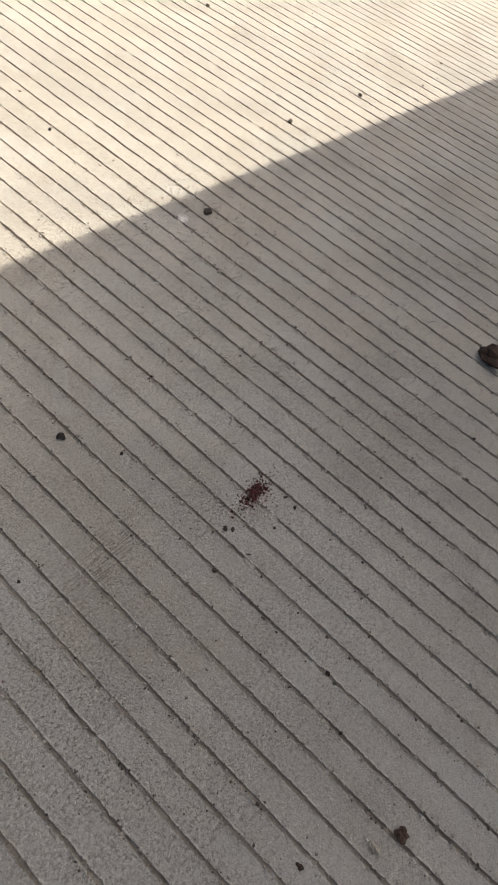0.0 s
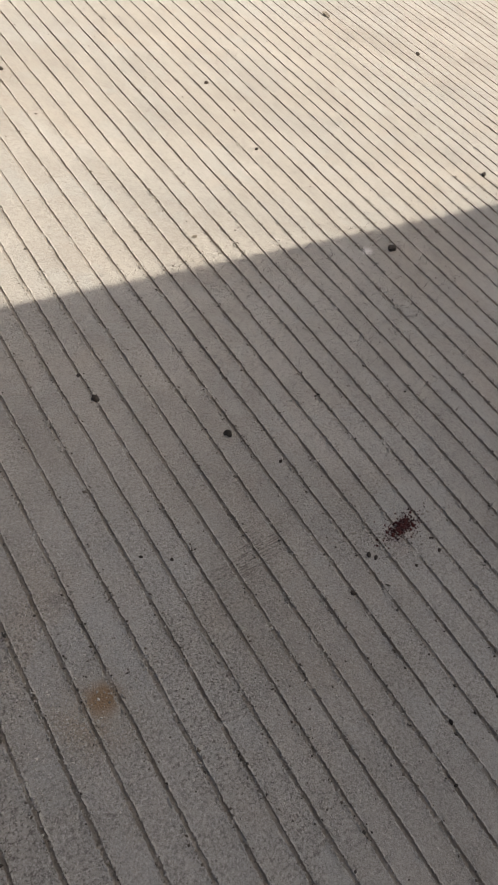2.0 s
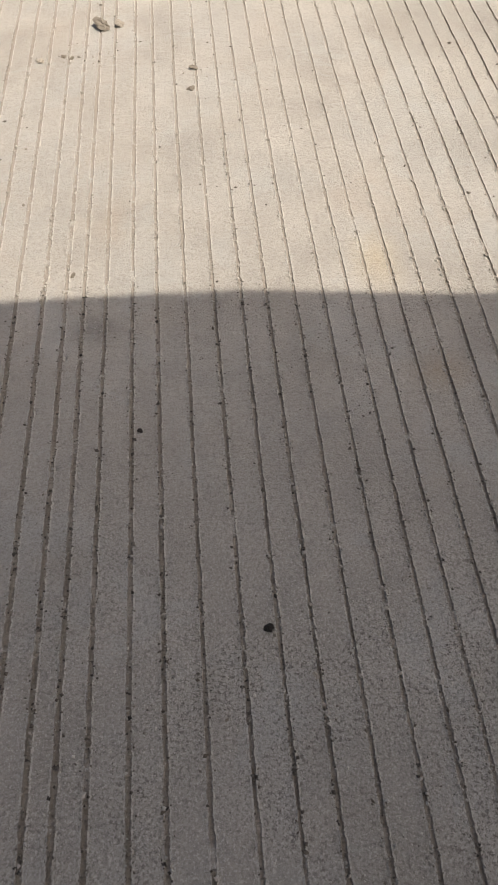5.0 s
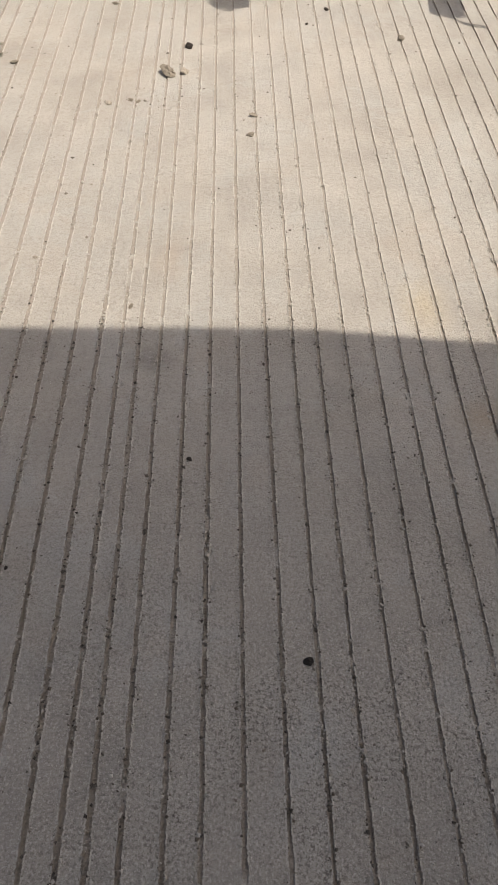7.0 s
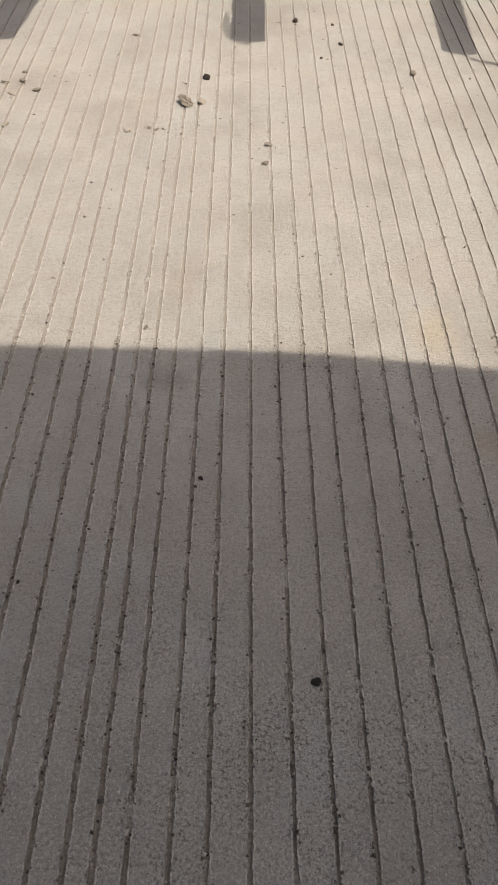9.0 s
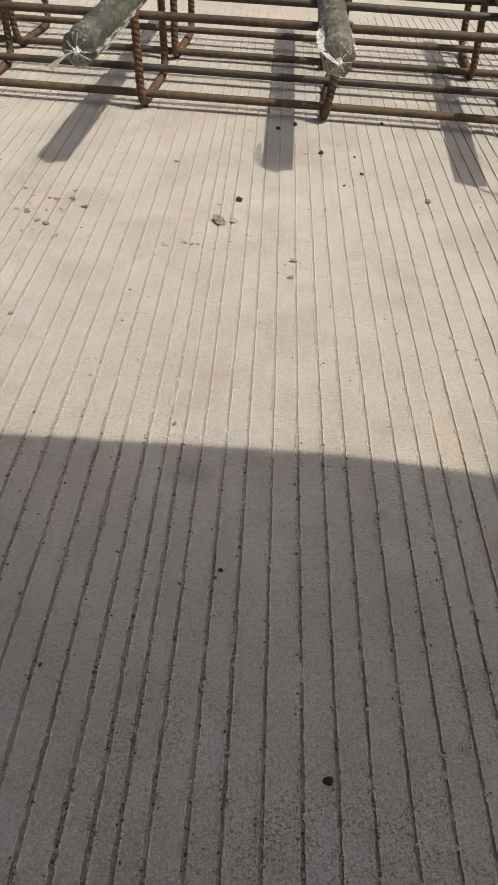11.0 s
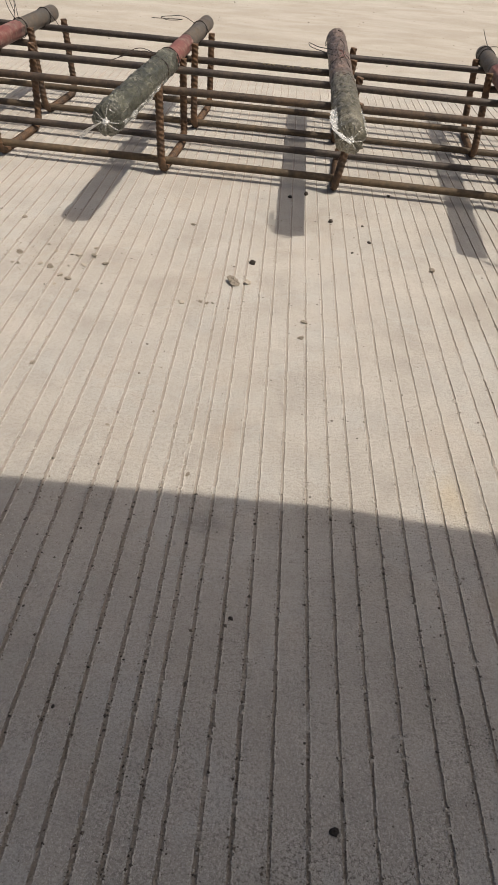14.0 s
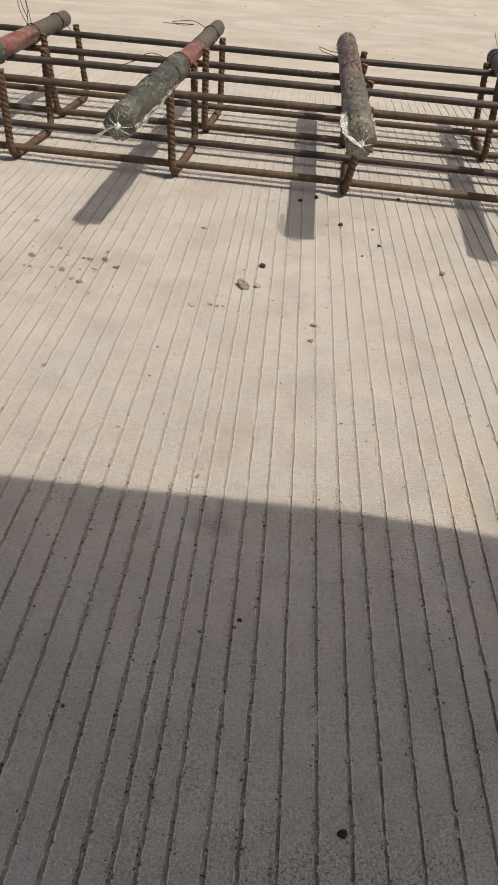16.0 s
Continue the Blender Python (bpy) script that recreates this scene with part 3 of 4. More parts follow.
def build_basket():
    basket = tagged(new("dowel_basket"), "rusty steel dowel basket of long bars and ribbed hairpins on concrete", "rebar cage")
    front = sweep("stirrup", hairpin_path(0.192, 0.150, 0.150), rib, RIB_STEEL, 24)
    rear = sweep("stirrup", hairpin_path(0.186, 0.159, 0.150), rib, RIB_STEEL, 24)
    for x, lean_1, lean_2, dx in ((-0.548, 1.5, -5, 0.0), (-0.253, -1.0, 0.5, 0.02), (0.048, 9.0, 7.0, 0.01), (0.364, 3.5, -4.0, -0.02), (0.66, 2, 1, 0)):
        for me, y, lean, shift in ((front, 1.025, lean_1, 0.0), (rear, 1.312, lean_2, dx)):
            ob = part("stirrup", me, basket, "rust-brown ribbed hairpin bar")
            ob.matrix_local = pose(x + shift, y + TURN * (x + shift), 0, 0, lean, -4)
    bars = ((1.039, 0.0225, TAN_STEEL), (1.181, 0.0215, GREY_STEEL), (1.3275, 0.0135, TAN_STEEL), (1.4314, 0.0275, TAN_STEEL),
            (1.047, 0.1335, BAR_STEEL), (1.2036, 0.1315, GREY_STEEL), (1.3306, 0.1285, BAR_STEEL), (1.4592, 0.136, GREY_STEEL))
    for k, (y, z, steel) in enumerate(bars):
        xs = np.linspace(-1.15, 0.95, 43)
        bend_y = 0.002 * wave(xs * 2.2 + 9 * k, 31)
        bend_z = 0.0016 * wave(xs * 2.6 + 5 * k, 32) if z > 0.1 else 0.0
        path = np.stack([xs, y + TURN * xs + bend_y, np.full(43, z) + bend_z], 1)
        bar = part("long_bar", sweep("long_bar", path, 0.0063, steel, 14), basket, "smooth dark mill-scale steel bar")
        if k == 6:
            # rolled marks along the top of the bar
            for q, w in enumerate((0.006, 0.006, 0.006, 0.0, 0.003, 0.006, 0.003, 0.0, 0.006, 0.003, 0.006, 0.006)):
                x = -0.095 + 0.0095 * q
                if w:
                    off = 0.002 * wave(np.array([x * 2.2 + 9 * k]), 31)[0]
                    spot = [(x + u * w, y + TURN * x + off - 0.0044, z + 0.0048) for u in (-0.5, 0.0, 0.5)]
                    part("rolled_mark", sweep("rolled_mark", spot, 0.0010, MARK_STEEL, 6), bar)
    return basket


basket = build_basket()


# ---- the dowels ----
R_DOWEL = 0.016


def tube_section(name, y0, y1, radius, mat, sides=32, rings=6, chamfer=0.0):
    ys = np.linspace(y0, y1, rings)
    path = [(0, y, 0) for y in ys]
    if chamfer:
        path = path[:-1] + [(0, y1 - chamfer, 0), (0, y1 - chamfer * 0.4, 0), (0, y1, 0)]
        length = y1 - y0
        return sweep(name, path, lambda s, a: np.where(s > length - chamfer * 0.3, radius - chamfer * 0.8, np.where(s > length - chamfer * 0.7, radius - chamfer * 0.3, radius)), mat, sides)
    return sweep(name, path, radius, mat, sides)


def crumple(seed, amount):
    """Radius of a crumpled film sleeve."""
    def radius(s, a):
        r = np.zeros_like(s)
        for k, (fs, fa, w) in enumerate(((22, 2, 0.55), (55, 4, 0.4), (110, 8, 0.34), (260, 14, 0.2))):
            for q in range(len(s)):
                v = noise.noise(Vector((s[q] * fs, math.cos(a[q]) * fa * 0.8 + seed, math.sin(a[q]) * fa * 0.8 + k * 7.3)))
                r[q] += w * (1 - 2 * abs(v))
        return amount * r
    return radius


def wrap_mesh(name, y0, y1, seed, mat, base, amount, gather=True):
    """A film sleeve, drawn together into folds at its near end."""
    rough = crumple(seed, amount)
    step, start = 0.0022, (y0 - 0.012 if gather else y0)
    count = int((y1 - start) / step)
    ys = np.linspace(start, y1, count)

    def radius(s, a):
        y = start + s
        r = base + rough(s, a)
        if gather:
            t = np.clip((y - start) / 0.0065, 0, 1)
            folds = 1 + 0.28 * (1 - t) * np.cos(9 * a + 2.2 * np.sin(3 * a + seed))
            r = np.where(t < 1, (0.003 + (base - 0.003) * t ** 0.6) * folds + rough(s, a) * t, r)
        return np.where(y > y1 - 0.006, r * 0.97, r)

    return sweep(name, [(0, y, 0) for y in ys], radius, mat, 60)


def sheet_strip(name, path, widths, normal, mat, seed, folds=2.0):
    """A crumpled strip of film along a path, a little thick."""
    path = smooth_path(path, 0.004)
    n, m = len(path), 9
    normal = np.array(normal, float)
    verts = []
    for i, p in enumerate(path):
        t = path[min(i + 1, n - 1)] - path[max(i - 1, 0)]
        side = np.cross(t, normal)
        side /= np.linalg.norm(side)
        w = np.interp(i / (n - 1), np.linspace(0, 1, len(widths)), widths)
        for j in range(m):
            u = j / (m - 1) - 0.5
            lift = 0.3 * w * math.sin(u * 2 * math.pi * folds + seed + i * 0.11) * (0.6 + 0.4 * math.sin(i * 0.5 + seed))
            jag = 1 + 0.16 * math.sin(i * 1.3 + seed * 2 + j)
            verts.append(p + side * w * u * jag + normal * lift)
    i, j = np.meshgrid(np.arange(n - 1), np.arange(m - 1), indexing="ij")
    faces = np.stack([i * m + j, i * m + j + 1, (i + 1) * m + j + 1, (i + 1) * m + j], -1).reshape(-1, 4)
    top = np.array(verts)
    low = top - normal * 0.0003
    return mesh_from(name, np.concatenate([top, low]), np.concatenate([faces, faces[:, ::-1] + len(top)]), [mat])


def ring_wire(y, radius, turns, tilt, seed):
    k = int(26 * turns)
    return [((radius + 0.0006 * math.sin(i * 0.9 + seed)) * math.cos(2 * math.pi * i / 26), y + 0.0022 * i / 26 + tilt * math.sin(2 * math.pi * i / 26),
             (radius + 0.0006 * math.cos(i * 1.3 + seed)) * math.sin(2 * math.pi * i / 26)) for i in range(k + 1)]


def add_wire(dowel, points, radius=0.0007):
    part("tie_wire", sweep("tie_wire", smooth_path(points, 0.003), radius, WIRE, 6), dowel, "thin black annealed tie wire")


def build_dowel(near, far, wrap_end, red_end, seed, brown=False, label="", axis=0.1515):
    """A dowel from its near to its far end (x, y), with film on the near part, a primer band and bare steel at the far end."""
    dx, dy = far[0] - near[0], far[1] - near[1]
    length = math.hypot(dx, dy)
    dowel = tagged(new("dowel_bar"), label, "dowel bar", group="dowel bars on the basket")
    dowel.matrix_basis = pose(near[0], near[1], axis, 0, 0, -math.degrees(math.atan2(dx, dy)))
    part("rod", tube_section("rod", red_end - 0.03, length, R_DOWEL, DOWEL_STEEL, chamfer=0.0025), dowel, "bare grey steel rod end")
    band = tube_section("primer_band", 0.012, red_end, R_DOWEL + 0.0002, PRIMER, sides=48)
    for v in band.vertices:
        if v.co.y > red_end - 0.001 and v.co.xz.length > 0.5 * R_DOWEL:
            v.co.y += 0.007 * noise.noise(Vector((v.co.x * 160, v.co.z * 160, seed)))
    part("primer_band", band, dowel, "worn red oxide primer")
    part("plastic_wrap", wrap_mesh("plastic_wrap", 0.012, wrap_end, seed, GREY_WRAP if brown else OLIVE_WRAP, R_DOWEL + 0.0010, 0.0042), dowel, "crumpled dirty olive plastic film")
    if brown:
        part("film_sleeve", wrap_mesh("film_sleeve", wrap_end - 0.03, length - 0.03, seed + 3, BROWN_WRAP, R_DOWEL + 0.0008, 0.0040, False), dowel, "brown dusty film")
    return dowel, length


def film_tail(dowel, path, widths, normal, seed, folds=1.4, mat=MILKY_FILM):
    part("film_tail", sheet_strip("film_tail", path, widths, normal, mat, seed, folds), dowel, "milky twisted plastic tail")


def film_knot(dowel, seed, x=0.0, z=0.0):
    """Film gathered into folds that run from a small knot over the rim of the near end."""
    r = random.Random(seed)
    knot = part("film_knot", sweep("film_knot", [(x, y, z) for y in np.linspace(-0.008, 0.006, 9)],
                                   lambda s, a: 0.0026 + 0.0012 * np.cos(5 * a + 300 * s) + 0.0015 * np.sin(s * 230), MILKY_FILM, 20), dowel, "white knotted film")
    for k in range(8):
        a = 2 * math.pi * k / 8 + r.uniform(-0.25, 0.25)
        c, q, rim = math.cos(a), math.sin(a), R_DOWEL + 0.0035
        path = [(x, -0.004, z), (x + c * rim * 0.5, -0.001, z + q * rim * 0.5), (c * rim, 0.010, q * rim), (c * rim * 1.03, 0.010 + r.uniform(0.015, 0.04), q * rim * 1.03)]
        part("fold", sheet_strip("fold", path, (0.002, r.uniform(0.0012, 0.003), r.uniform(0.001, 0.0026), 0.001), (q, 0.3, -c), CLEAR_FILM, seed + k, 0.8), knot)


def clear_skirt(dowel, y0, y1, angle, seed):
    """Loose clear film along one side of the sleeve."""
    c, s = math.cos(angle), math.sin(angle)
    r = R_DOWEL + 0.0055
    path = [(c * r, y, s * r + 0.001 * math.sin(y * 60)) for y in np.linspace(y0, y1, 7)]
    part("clear_film", sheet_strip("clear_film", path, (0.006, 0.011, 0.013, 0.011, 0.004), (c, 0, s), CLEAR_FILM, seed, 1.3), dowel, "loose clear film")


d, ln = build_dowel((-0.283, 0.790), (-0.242, 1.628), 0.40, 0.575, 2.0, label="steel dowel with red primer band and olive plastic film")
film_tail(d, [(0, 0.002, 0), (-0.010, -0.006, -0.003), (-0.022, -0.012, -0.010), (-0.034, -0.016, -0.018)], (0.005, 0.004, 0.008, 0.012), (0.3, 0.6, 0.7), 1.0)
film_knot(d, 3)
clear_skirt(d, 0.02, 0.30, -0.35, 2.0)
for y, k in ((0.31, 1), (0.40, 2), (0.735, 3)):
    add_wire(d, ring_wire(y, R_DOWEL + (0.0045 if y < 0.5 else 0.0012), 2.1, 0.004, k))
add_wire(d, [(-0.012, 0.735, 0.014), (-0.04, 0.76, 0.02), (-0.075, 0.775, 0.016), (-0.09, 0.765, 0.014), (-0.07, 0.75, 0.012), (-0.04, 0.745, 0.016), (-0.11, 0.76, 0.012)])
add_wire(d, [(0.016, 0.735, 0.006), (0.021, 0.742, -0.004), (0.024, 0.75, -0.022)])
add_wire(d, [(-0.015, 0.37, 0.014), (-0.04, 0.38, 0.016), (-0.075, 0.375, 0.006), (-0.1, 0.36, -0.002)])
add_wire(d, [(-0.015, 0.375, 0.015), (-0.05, 0.39, 0.018), (-0.085, 0.38, 0.002)])

d, ln = build_dowel((0.044, 0.800), (0.053, 1.600), 0.33, 0.60, 5.0, True, label="steel dowel wrapped over its length in dusty plastic film")
film_tail(d, [(0.0, -0.012, -0.001), (-0.0105, -0.004, 0.004), (-0.0205, 0.012, 0.009), (-0.0235, 0.05, 0.013), (-0.0225, 0.092, 0.016)], (0.004, 0.008, 0.010, 0.010, 0.007), (-0.35, -0.25, 0.9), 2.0, 0.5, SOFT_FILM)
film_knot(d, 7)
clear_skirt(d, 0.01, 0.13, 0.4, 4.0)
for y, k in ((0.30, 4), (0.43, 5), (0.47, 6), (0.73, 7)):
    add_wire(d, ring_wire(y, R_DOWEL + 0.0035, 1.8, 0.012, k))
add_wire(d, [(-0.002, 0.40, 0.020), (-0.008, 0.50, 0.022), (0.0, 0.60, 0.024), (0.008, 0.56, 0.022), (0.004, 0.48, 0.021), (0.012, 0.38, 0.017)])
add_wire(d, [(-0.010, 0.47, 0.017), (-0.03, 0.53, 0.012), (-0.055, 0.58, 0.010), (-0.06, 0.6, 0.014), (-0.04, 0.57, 0.013), (-0.014, 0.55, 0.014)])
part("red_thread", sweep("red_thread", smooth_path([(-0.006, 0.43, 0.021), (0.002, 0.47, 0.022), (-0.004, 0.5, 0.022), (0.006, 0.49, 0.021), (0.002, 0.45, 0.0215), (0.008, 0.44, 0.02)], 0.003), 0.0006, PRIMER, 6), d, "thin red thread")
add_wire(d, [(-0.014, 0.73, 0.010), (-0.022, 0.72, 0.004), (-0.024, 0.70, -0.004), (-0.016, 0.69, 0.004)])

d, ln = build_dowel((-0.604, 0.79), (-0.588, 1.590), 0.40, 0.575, 8.0, label="steel dowel with bright red primer and tied wire")
film_tail(d, [(0, 0.004, 0), (-0.004, -0.012, -0.003), (-0.008, -0.026, -0.012), (-0.010, -0.03, -0.026)], (0.005, 0.006, 0.011, 0.012), (0.5, 0.6, 0.6), 3.0)
for y, k in ((0.35, 1), (0.585, 2), (0.735, 3)):
    add_wire(d, ring_wire(y, R_DOWEL + (0.0045 if y < 0.5 else 0.0012), 2.1, 0.004, k))
add_wire(d, [(-0.006, 0.585, 0.017), (-0.03, 0.62, 0.03), (-0.05, 0.66, 0.045), (-0.055, 0.68, 0.055), (-0.035, 0.64, 0.045), (-0.01, 0.6, 0.024)])
add_wire(d, [(-0.006, 0.587, 0.017), (-0.02, 0.63, 0.034), (-0.045, 0.69, 0.05), (-0.03, 0.66, 0.036), (0.0, 0.59, 0.018)])
add_wire(d, [(0.014, 0.735, 0.01), (0.022, 0.75, -0.006), (0.03, 0.755, -0.02), (0.045, 0.75, -0.03)])

d, ln = build_dowel((0.322, 0.78), (0.374, 1.540), 0.40, 0.56, 11.0, label="steel dowel with faded primer and wired end")
film_tail(d, [(0, 0.004, 0), (0.010, -0.010, -0.003), (0.024, -0.018, -0.008), (0.04, -0.02, -0.014)], (0.005, 0.006, 0.011, 0.012), (0.5, 0.6, 0.6), 5.0)
for y, k in ((0.40, 1), (0.70, 2), (0.73, 3)):
    add_wire(d, ring_wire(y, R_DOWEL + (0.0045 if y < 0.5 else 0.0012), 2.1, 0.006, k))
add_wire(d, [(0.0, 0.73, 0.017), (0.02, 0.72, 0.02), (0.035, 0.69, 0.012), (0.04, 0.66, 0.0)])
add_wire(d, [(0.0, 0.72, 0.017), (-0.004, 0.76, 0.03), (-0.008, 0.78, 0.042)])

d, ln = build_dowel((0.615, 0.745), (0.655, 1.560), 0.40, 0.56, 14.0, label="steel dowel with loose crumpled film on its end")
film_tail(d, [(0, 0.004, 0), (-0.02, -0.01, 0.0), (-0.045, -0.018, -0.004), (-0.07, -0.012, -0.01)], (0.02, 0.035, 0.03, 0.014), (0.1, 0.3, 0.9), 6.0)


# ---- loose stones ----
def stone_mesh(seed, mat, rough=1.0):
    bm = bmesh.new()
    bmesh.ops.create_icosphere(bm, subdivisions=3, radius=0.5)
    off = Vector((seed * 3.1, seed * 1.7, seed * 5.3))
    for v in bm.verts:
        p = v.co.copy()
        k = 1 + rough * (0.55 * noise.noise(p * 1.6 + off) + 0.3 * noise.noise(p * 4 + off) + 0.16 * noise.noise(p * 9 + off))
        v.co = Vector((p.x * k * 1.1, p.y * k * 0.9, max(p.z * k * 0.8, -0.33)))
    # a few broken flats
    r = random.Random(seed)
    for _ in range(5 if rough < 1.5 else 0):
        nrm = Vector((r.uniform(-1, 1), r.uniform(-1, 1), r.uniform(-0.2, 1))).normalized()
        for v in bm.verts:
            over = v.co.dot(nrm) - 0.36
            if over > 0:
                v.co -= nrm * over * 0.9
    low = min(v.co.z for v in bm.verts)
    for v in bm.verts:
        v.co.z -= low
    me = bpy.data.meshes.new("pebble")
    bm.to_mesh(me)
    bm.free()
    me.materials.append(mat)
    return me


def scatter_stones(name, places, mat, label, category, group, seed, sink=0.12, rough=1.0, flat=1.0):
    shapes = [stone_mesh(seed + k, mat, rough) for k in range(5)]
    r = random.Random(seed)
    for x, y, d in places:
        ob = new(name, r.choice(shapes))
        ob.matrix_basis = pose(x, y, -sink * d * 0.3 - 0.0002, r.uniform(-6, 6), r.uniform(-6, 6), r.uniform(0, 360)) @ Matrix.Diagonal((d, d * r.uniform(0.8, 1.1), d * r.uniform(0.75, 1.0) * flat, 1))
        tagged(ob, label, category, group)


DARK = [(0.346, 0.064, 0.0062), (0.619, 0.189, 0.0095), (0.834, 0.262, 0.0070), (0.379, -0.060, 0.0037), (0.382, -0.064, 0.0035), (0.976, 0.259, 0.0058),
        (0.432, 0.067, 0.0028), (0.972, 0.532, 0.0066), (0.352, -0.076, 0.0034), (0.354, -0.167, 0.0030), (0.429, -0.139, 0.0024), (0.404, -0.082, 0.0026),
        (0.428, -0.071, 0.0022), (0.427, -0.081, 0.0026), (0.588, -0.138, 0.0029), (0.333, -0.193, 0.0022), (0.503, 0.040, 0.0020), (0.368, 0.028, 0.0026),
        (0.275, 0.130, 0.0060), (0.599, 0.512, 0.0050), (0.580, 0.376, 0.0040), (0.246, 0.007, 0.0023), (0.262, -0.003, 0.0024), (0.101, 0.162, 0.0022),
        (0.382, 0.577, 0.0048), (0.441, 0.745, 0.0064), (0.016, 0.0, 0.0056), (-0.054, 0.136, 0.0036)]
DARK_FAR = [(0.041, 0.896, 0.0080), (0.098, 0.827, 0.0058), (-0.025, 0.989, 0.0075), (0.003, 1.009, 0.0085), (0.147, 1.035, 0.0065), (-0.161, 0.058, 0.0024),
            (-0.182, 0.209, 0.0020), (0.070, 0.785, 0.0037), (0.092, 0.889, 0.0040), (-0.074, 0.721, 0.0082)]
TAN = [(0.438, 0.267, 0.0042), (0.895, 0.657, 0.0105), (0.039, -0.027, 0.0034), (-0.010, -0.045, 0.0018), (-0.105, 0.283, 0.0046),
       (-0.093, 0.659, 0.0160), (-0.077, 0.662, 0.0100), (-0.154, 0.593, 0.0062), (-0.132, 0.600, 0.0048), (-0.123, 0.597, 0.0048),
       (-0.001, 0.571, 0.0074), (-0.005, 0.533, 0.0058), (-0.269, 0.681, 0.0074), (-0.292, 0.434, 0.0047), (-0.191, 0.343, 0.0037), (0.181, 0.747, 0.0095),
       (-0.172, 0.838, 0.0074), (0.300, -0.239, 0.0052),
       (-0.422, 0.811, 0.0062), (-0.391, 0.694, 0.0085), (-0.344, 0.705, 0.0055), (-0.339, 0.660, 0.0085), (-0.354, 0.665, 0.006),
       (-0.307, 0.629, 0.0075), (-0.319, 0.637, 0.007), (-0.289, 0.600, 0.0075), (-0.310, 0.698, 0.008), (-0.290, 0.702, 0.007),
       (-0.297, 0.672, 0.006), (-0.292, 0.486, 0.004), (-0.320, 0.613, 0.004), (-0.293, 0.725, 0.006)]
scatter_stones("pebble", DARK, DARK_STONE, "dark angular pebble on grooved concrete", "pebble", "dark pebbles", 10)
scatter_stones("pebble", DARK_FAR, DARK_STONE, "dark pebble near the steel basket", "pebble", "dark pebbles", 40)
scatter_stones("mortar_lump", TAN, TAN_STONE, "tan mortar lump lying on grooved concrete", "mortar lump", "mortar lumps", 70, rough=1.7, flat=0.7)
scatter_stones("dirt_clod", [(0.680, -0.100, 0.0185), (0.316, -0.247, 0.0068), (0.268, -0.216, 0.0030)], BROWN_STONE, "rough dark brown clod of earth", "clod", "clods", 100, rough=1.9)


# ---- grit ----
def grit_mesh(name, xy, size, mat, seed, height=0.6, lift=0.0):
    """Many small angular grains in one mesh."""
    g = np.random.default_rng(seed)
    unit = np.array([(1, 0, 0), (0, 1, 0), (-1, 0, 0), (0, -1, 0), (0, 0, 1), (0, 0, -1)], float)
    tri = np.array([(0, 1, 4), (1, 2, 4), (2, 3, 4), (3, 0, 4), (1, 0, 5), (2, 1, 5), (3, 2, 5), (0, 3, 5)])
    n = len(xy)
    v = unit[None] * (1 + g.uniform(-0.45, 0.45, (n, 6, 1)))
    a = g.uniform(0, 6.283, n)
    c, s = np.cos(a)[:, None], np.sin(a)[:, None]
    stretch = g.uniform(0.6, 1.5, (n, 1))
    x, y = v[:, :, 0] * stretch, v[:, :, 1]
    half = (size / 2)[:, None]
    pts = np.stack([xy[:, :1] + half * (c * x - s * y), xy[:, 1:] + half * (s * x + c * y), half * (v[:, :, 2] * height + height * 0.55) + lift], -1)
    faces = (tri[None] + 6 * np.arange(n)[:, None, None]).reshape(-1, 3)
    return mesh_from(name, pts.reshape(-1, 3), faces, [mat], smooth=False)


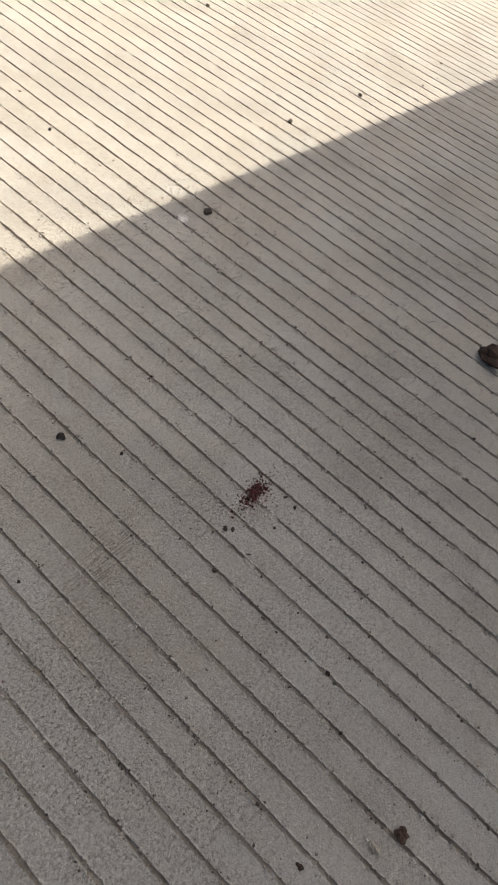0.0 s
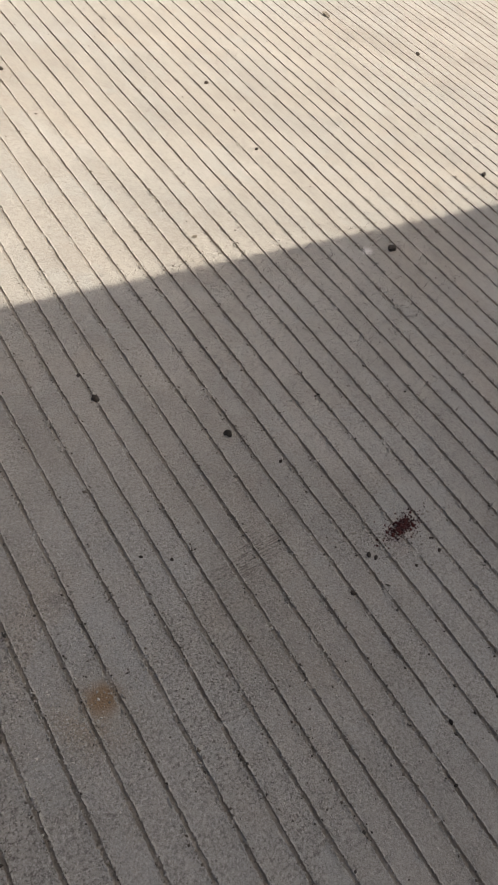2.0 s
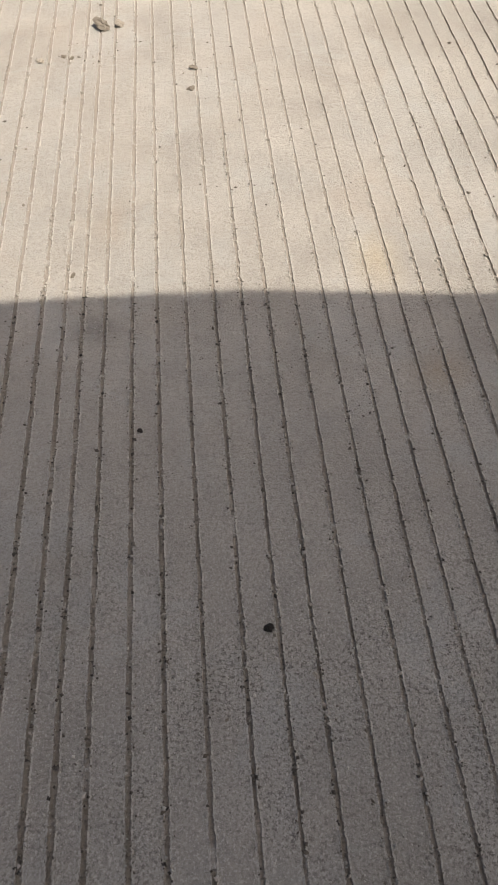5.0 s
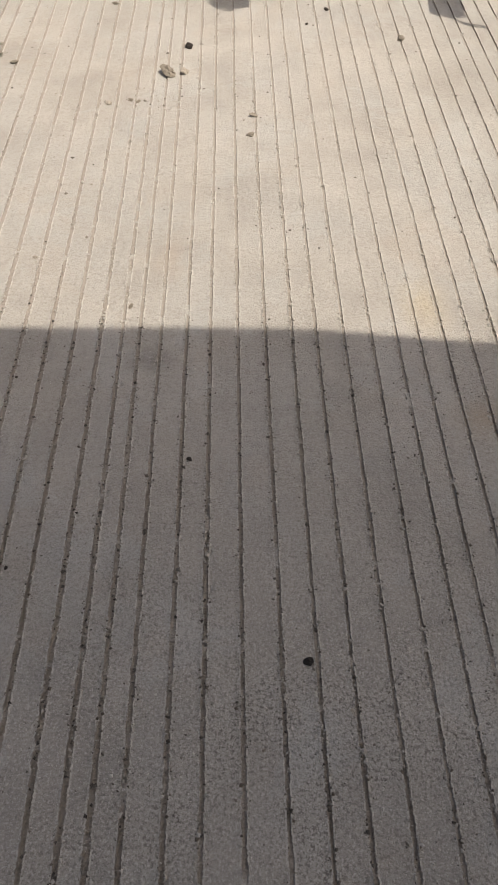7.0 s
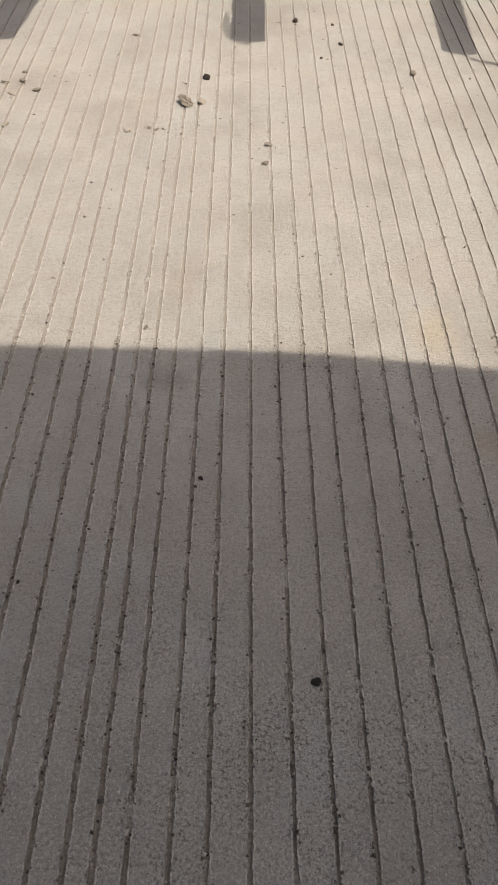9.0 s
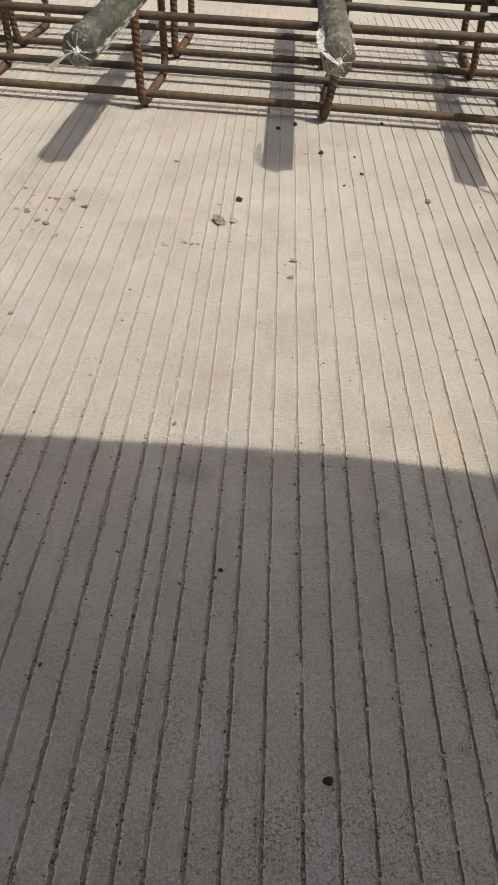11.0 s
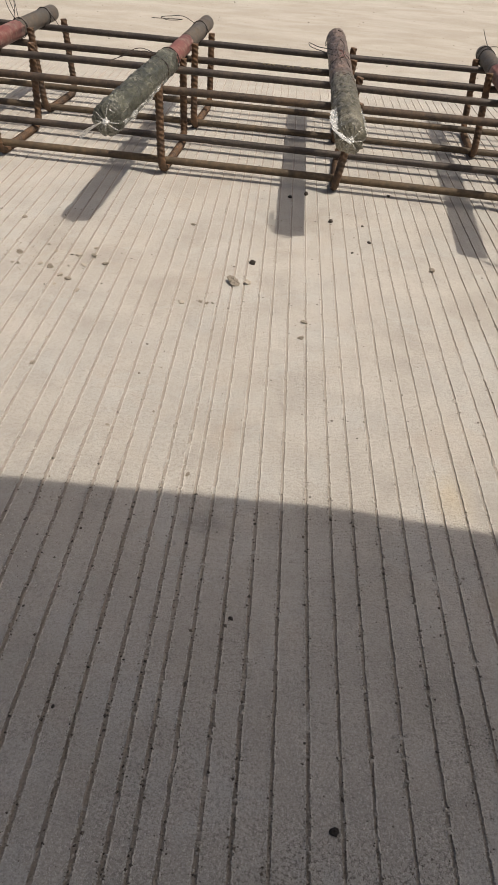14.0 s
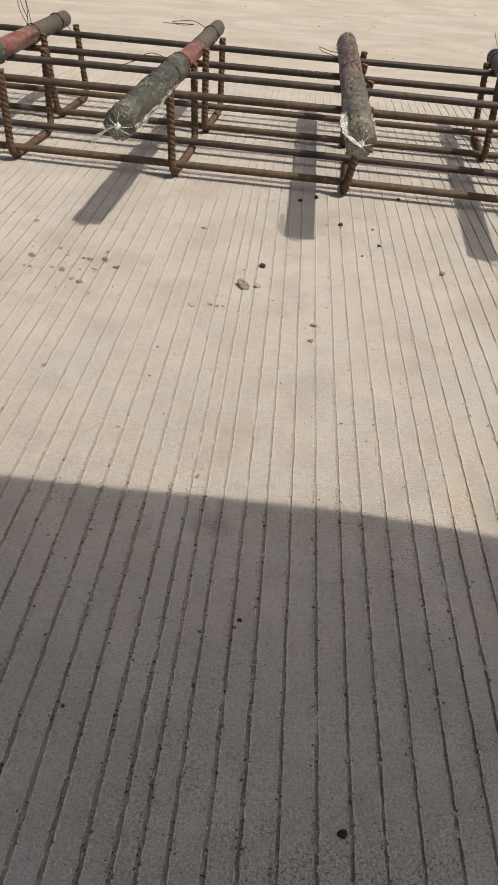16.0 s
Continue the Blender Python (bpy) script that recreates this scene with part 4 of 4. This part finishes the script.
def build_grit():
    g = np.random.default_rng(21)
    # loose everywhere, and more along the lips of the grooves
    n1, n2, n6 = 2500, 8000, 66000
    free = np.stack([g.uniform(-0.9, 1.6, n1), g.uniform(-0.36, 1.9, n1)], 1)
    lips = np.stack([g.choice(GROOVES, n2) + g.choice([-1, 1], n2) * g.normal(0.0019, 0.0008, n2), g.uniform(-0.36, 1.8, n2)], 1)
    near = GROOVES[(GROOVES > -0.36) & (GROOVES < 0.85)]
    close = np.stack([g.choice(near, n6) + g.choice([-1, 1], n6) * (0.00095 + np.abs(g.normal(0, 0.0013, n6))), -0.33 + 0.6 * g.uniform(0, 1, n6)], 1)
    keep = wave(close[:, 1] * 45 + np.round(close[:, 0] / 0.02) * 13.7, 41) > -0.45
    n8 = 24000
    lit = GROOVES[(GROOVES > -0.5) & (GROOVES < 0.6)]
    sunny = np.stack([g.choice(lit, n8) + g.choice([-1, 1], n8) * g.normal(0.0010, 0.0008, n8), g.uniform(0.26, 0.95, n8)], 1)
    sunny[:, 0] += spread(sunny[:, 0], sunny[:, 1])
    sunny = sunny[wave(sunny[:, 1] * 60 + np.round(sunny[:, 0] / 0.02) * 9.1, 47) > -0.1]
    tagged(new("pale_grit", grit_mesh("pale_grit", sunny, np.clip(g.lognormal(-6.85, 0.4, len(sunny)), 0.0005, 0.0026), PALE_GRIT, 29, 0.8, lift=0.0002)),
           "pale crumbs of mortar along the grooves", "grit", kind="stuff")
    xy = np.concatenate([free, lips, close[keep]])
    size = np.clip(g.lognormal(-7.08, 0.42, len(xy)), 0.0003, 0.0024)
    tagged(new("grit", grit_mesh("grit", xy, size, GRIT, 22, 0.8, lift=0.0002)), "fine grit and crumbs along the grooves", "grit", kind="stuff")
    # sandy grains worn loose from the skin of the concrete, in patches
    n7 = 110000
    xy = np.stack([g.uniform(-0.35, 0.85, n7), g.uniform(-0.34, 0.25, n7)], 1)
    patchy = wave(xy[:, 0] * 9 + 3 * wave(xy[:, 1] * 7, 43), 44) + wave(xy[:, 1] * 13 + 2 * wave(xy[:, 0] * 11, 45), 46)
    xy = xy[patchy + g.normal(0, 0.5, n7) > 0.1]
    size = np.clip(g.lognormal(-7.1, 0.36, len(xy)), 0.0003, 0.0018)
    tagged(new("sand", grit_mesh("sand", xy, size, SAND, 28, 0.85)), "sandy grains in patches on the concrete", "sand", kind="stuff")
    n5 = 1700
    xy = np.stack([g.choice(near, n5) + g.normal(0, 0.0008, n5), g.uniform(-0.33, 0.3, n5)], 1)
    west = GROOVES[(GROOVES > -0.24) & (GROOVES < 0.1)]
    xy[:700] = np.stack([g.choice(west, 700) + g.normal(0, 0.0011, 700), g.uniform(-0.25, 0.27, 700)], 1)
    size = np.clip(g.lognormal(-6.4, 0.35, n5), 0.0009, 0.0034)
    tagged(new("groove_clods", grit_mesh("groove_clods", xy, size, CLOD, 27, 0.45)), "small dark and grey lumps lodged in the grooves", "clods", kind="stuff")
    t = g.normal(0, 1, (760, 2)) * np.repeat([[1.0, 1.0], [0.5, 0.45]], (640, 120), axis=0)
    u, w = t[:, 0] * 0.0095, t[:, 1] * 0.0042
    xy = np.stack([0.4145 + 0.985 * u - 0.17 * w, -0.0548 + 0.17 * u + 0.985 * w], 1)
    size = np.concatenate([np.clip(g.lognormal(-7.25, 0.5, 640), 0.0003, 0.0022), np.clip(g.lognormal(-6.4, 0.4, 120), 0.0008, 0.0036)])
    tagged(new("red_crumbs", grit_mesh("red_crumbs", xy, size, RED_CRUMB, 23)), "scatter of dark red-brown crumbs on concrete", "crumbs", kind="stuff")
    xy = np.concatenate([np.stack([g.normal(-0.40, 0.035, 260), g.normal(0.69, 0.03, 260)], 1), np.stack([g.normal(-0.12, 0.02, 40), g.normal(0.60, 0.012, 40)], 1),
                         np.stack([g.normal(-0.31, 0.03, 30), g.normal(0.68, 0.03, 30)], 1), np.stack([g.normal(0.0, 0.008, 14), g.normal(0.565, 0.012, 14)], 1)])
    size = np.clip(g.lognormal(-6.6, 0.5, len(xy)), 0.0005, 0.005)
    tagged(new("mortar_crumbs", grit_mesh("mortar_crumbs", xy, size, MORTAR, 24, 0.8)), "pale broken mortar crumbs in loose patches", "crumbs", kind="stuff")
    n4 = 260
    xy = np.stack([g.uniform(-0.5, 0.6, n4), g.uniform(0.35, 1.25, n4)], 1)
    xy = np.concatenate([xy, np.stack([g.uniform(0.3, 1.5, 140), g.uniform(0.2, 1.0, 140)], 1)])
    n4 += 140
    size = np.clip(g.lognormal(-6.2, 0.4, n4), 0.001, 0.005)
    tagged(new("dark_chips", grit_mesh("dark_chips", xy, size, CHIP, 26, 0.5)), "small dark chips strewn before the steel basket", "chips", kind="stuff")
    n3 = 900
    xy = np.stack([g.uniform(-1.6, 1.6, n3), g.uniform(1.9, 4.6, n3)], 1)
    size = np.clip(g.lognormal(-5.9, 0.5, n3), 0.0012, 0.012)
    tagged(new("gravel", grit_mesh("gravel", xy, size, CHIP, 25, 0.5)), "small scattered gravel on the far concrete", "gravel", kind="stuff")


build_grit()
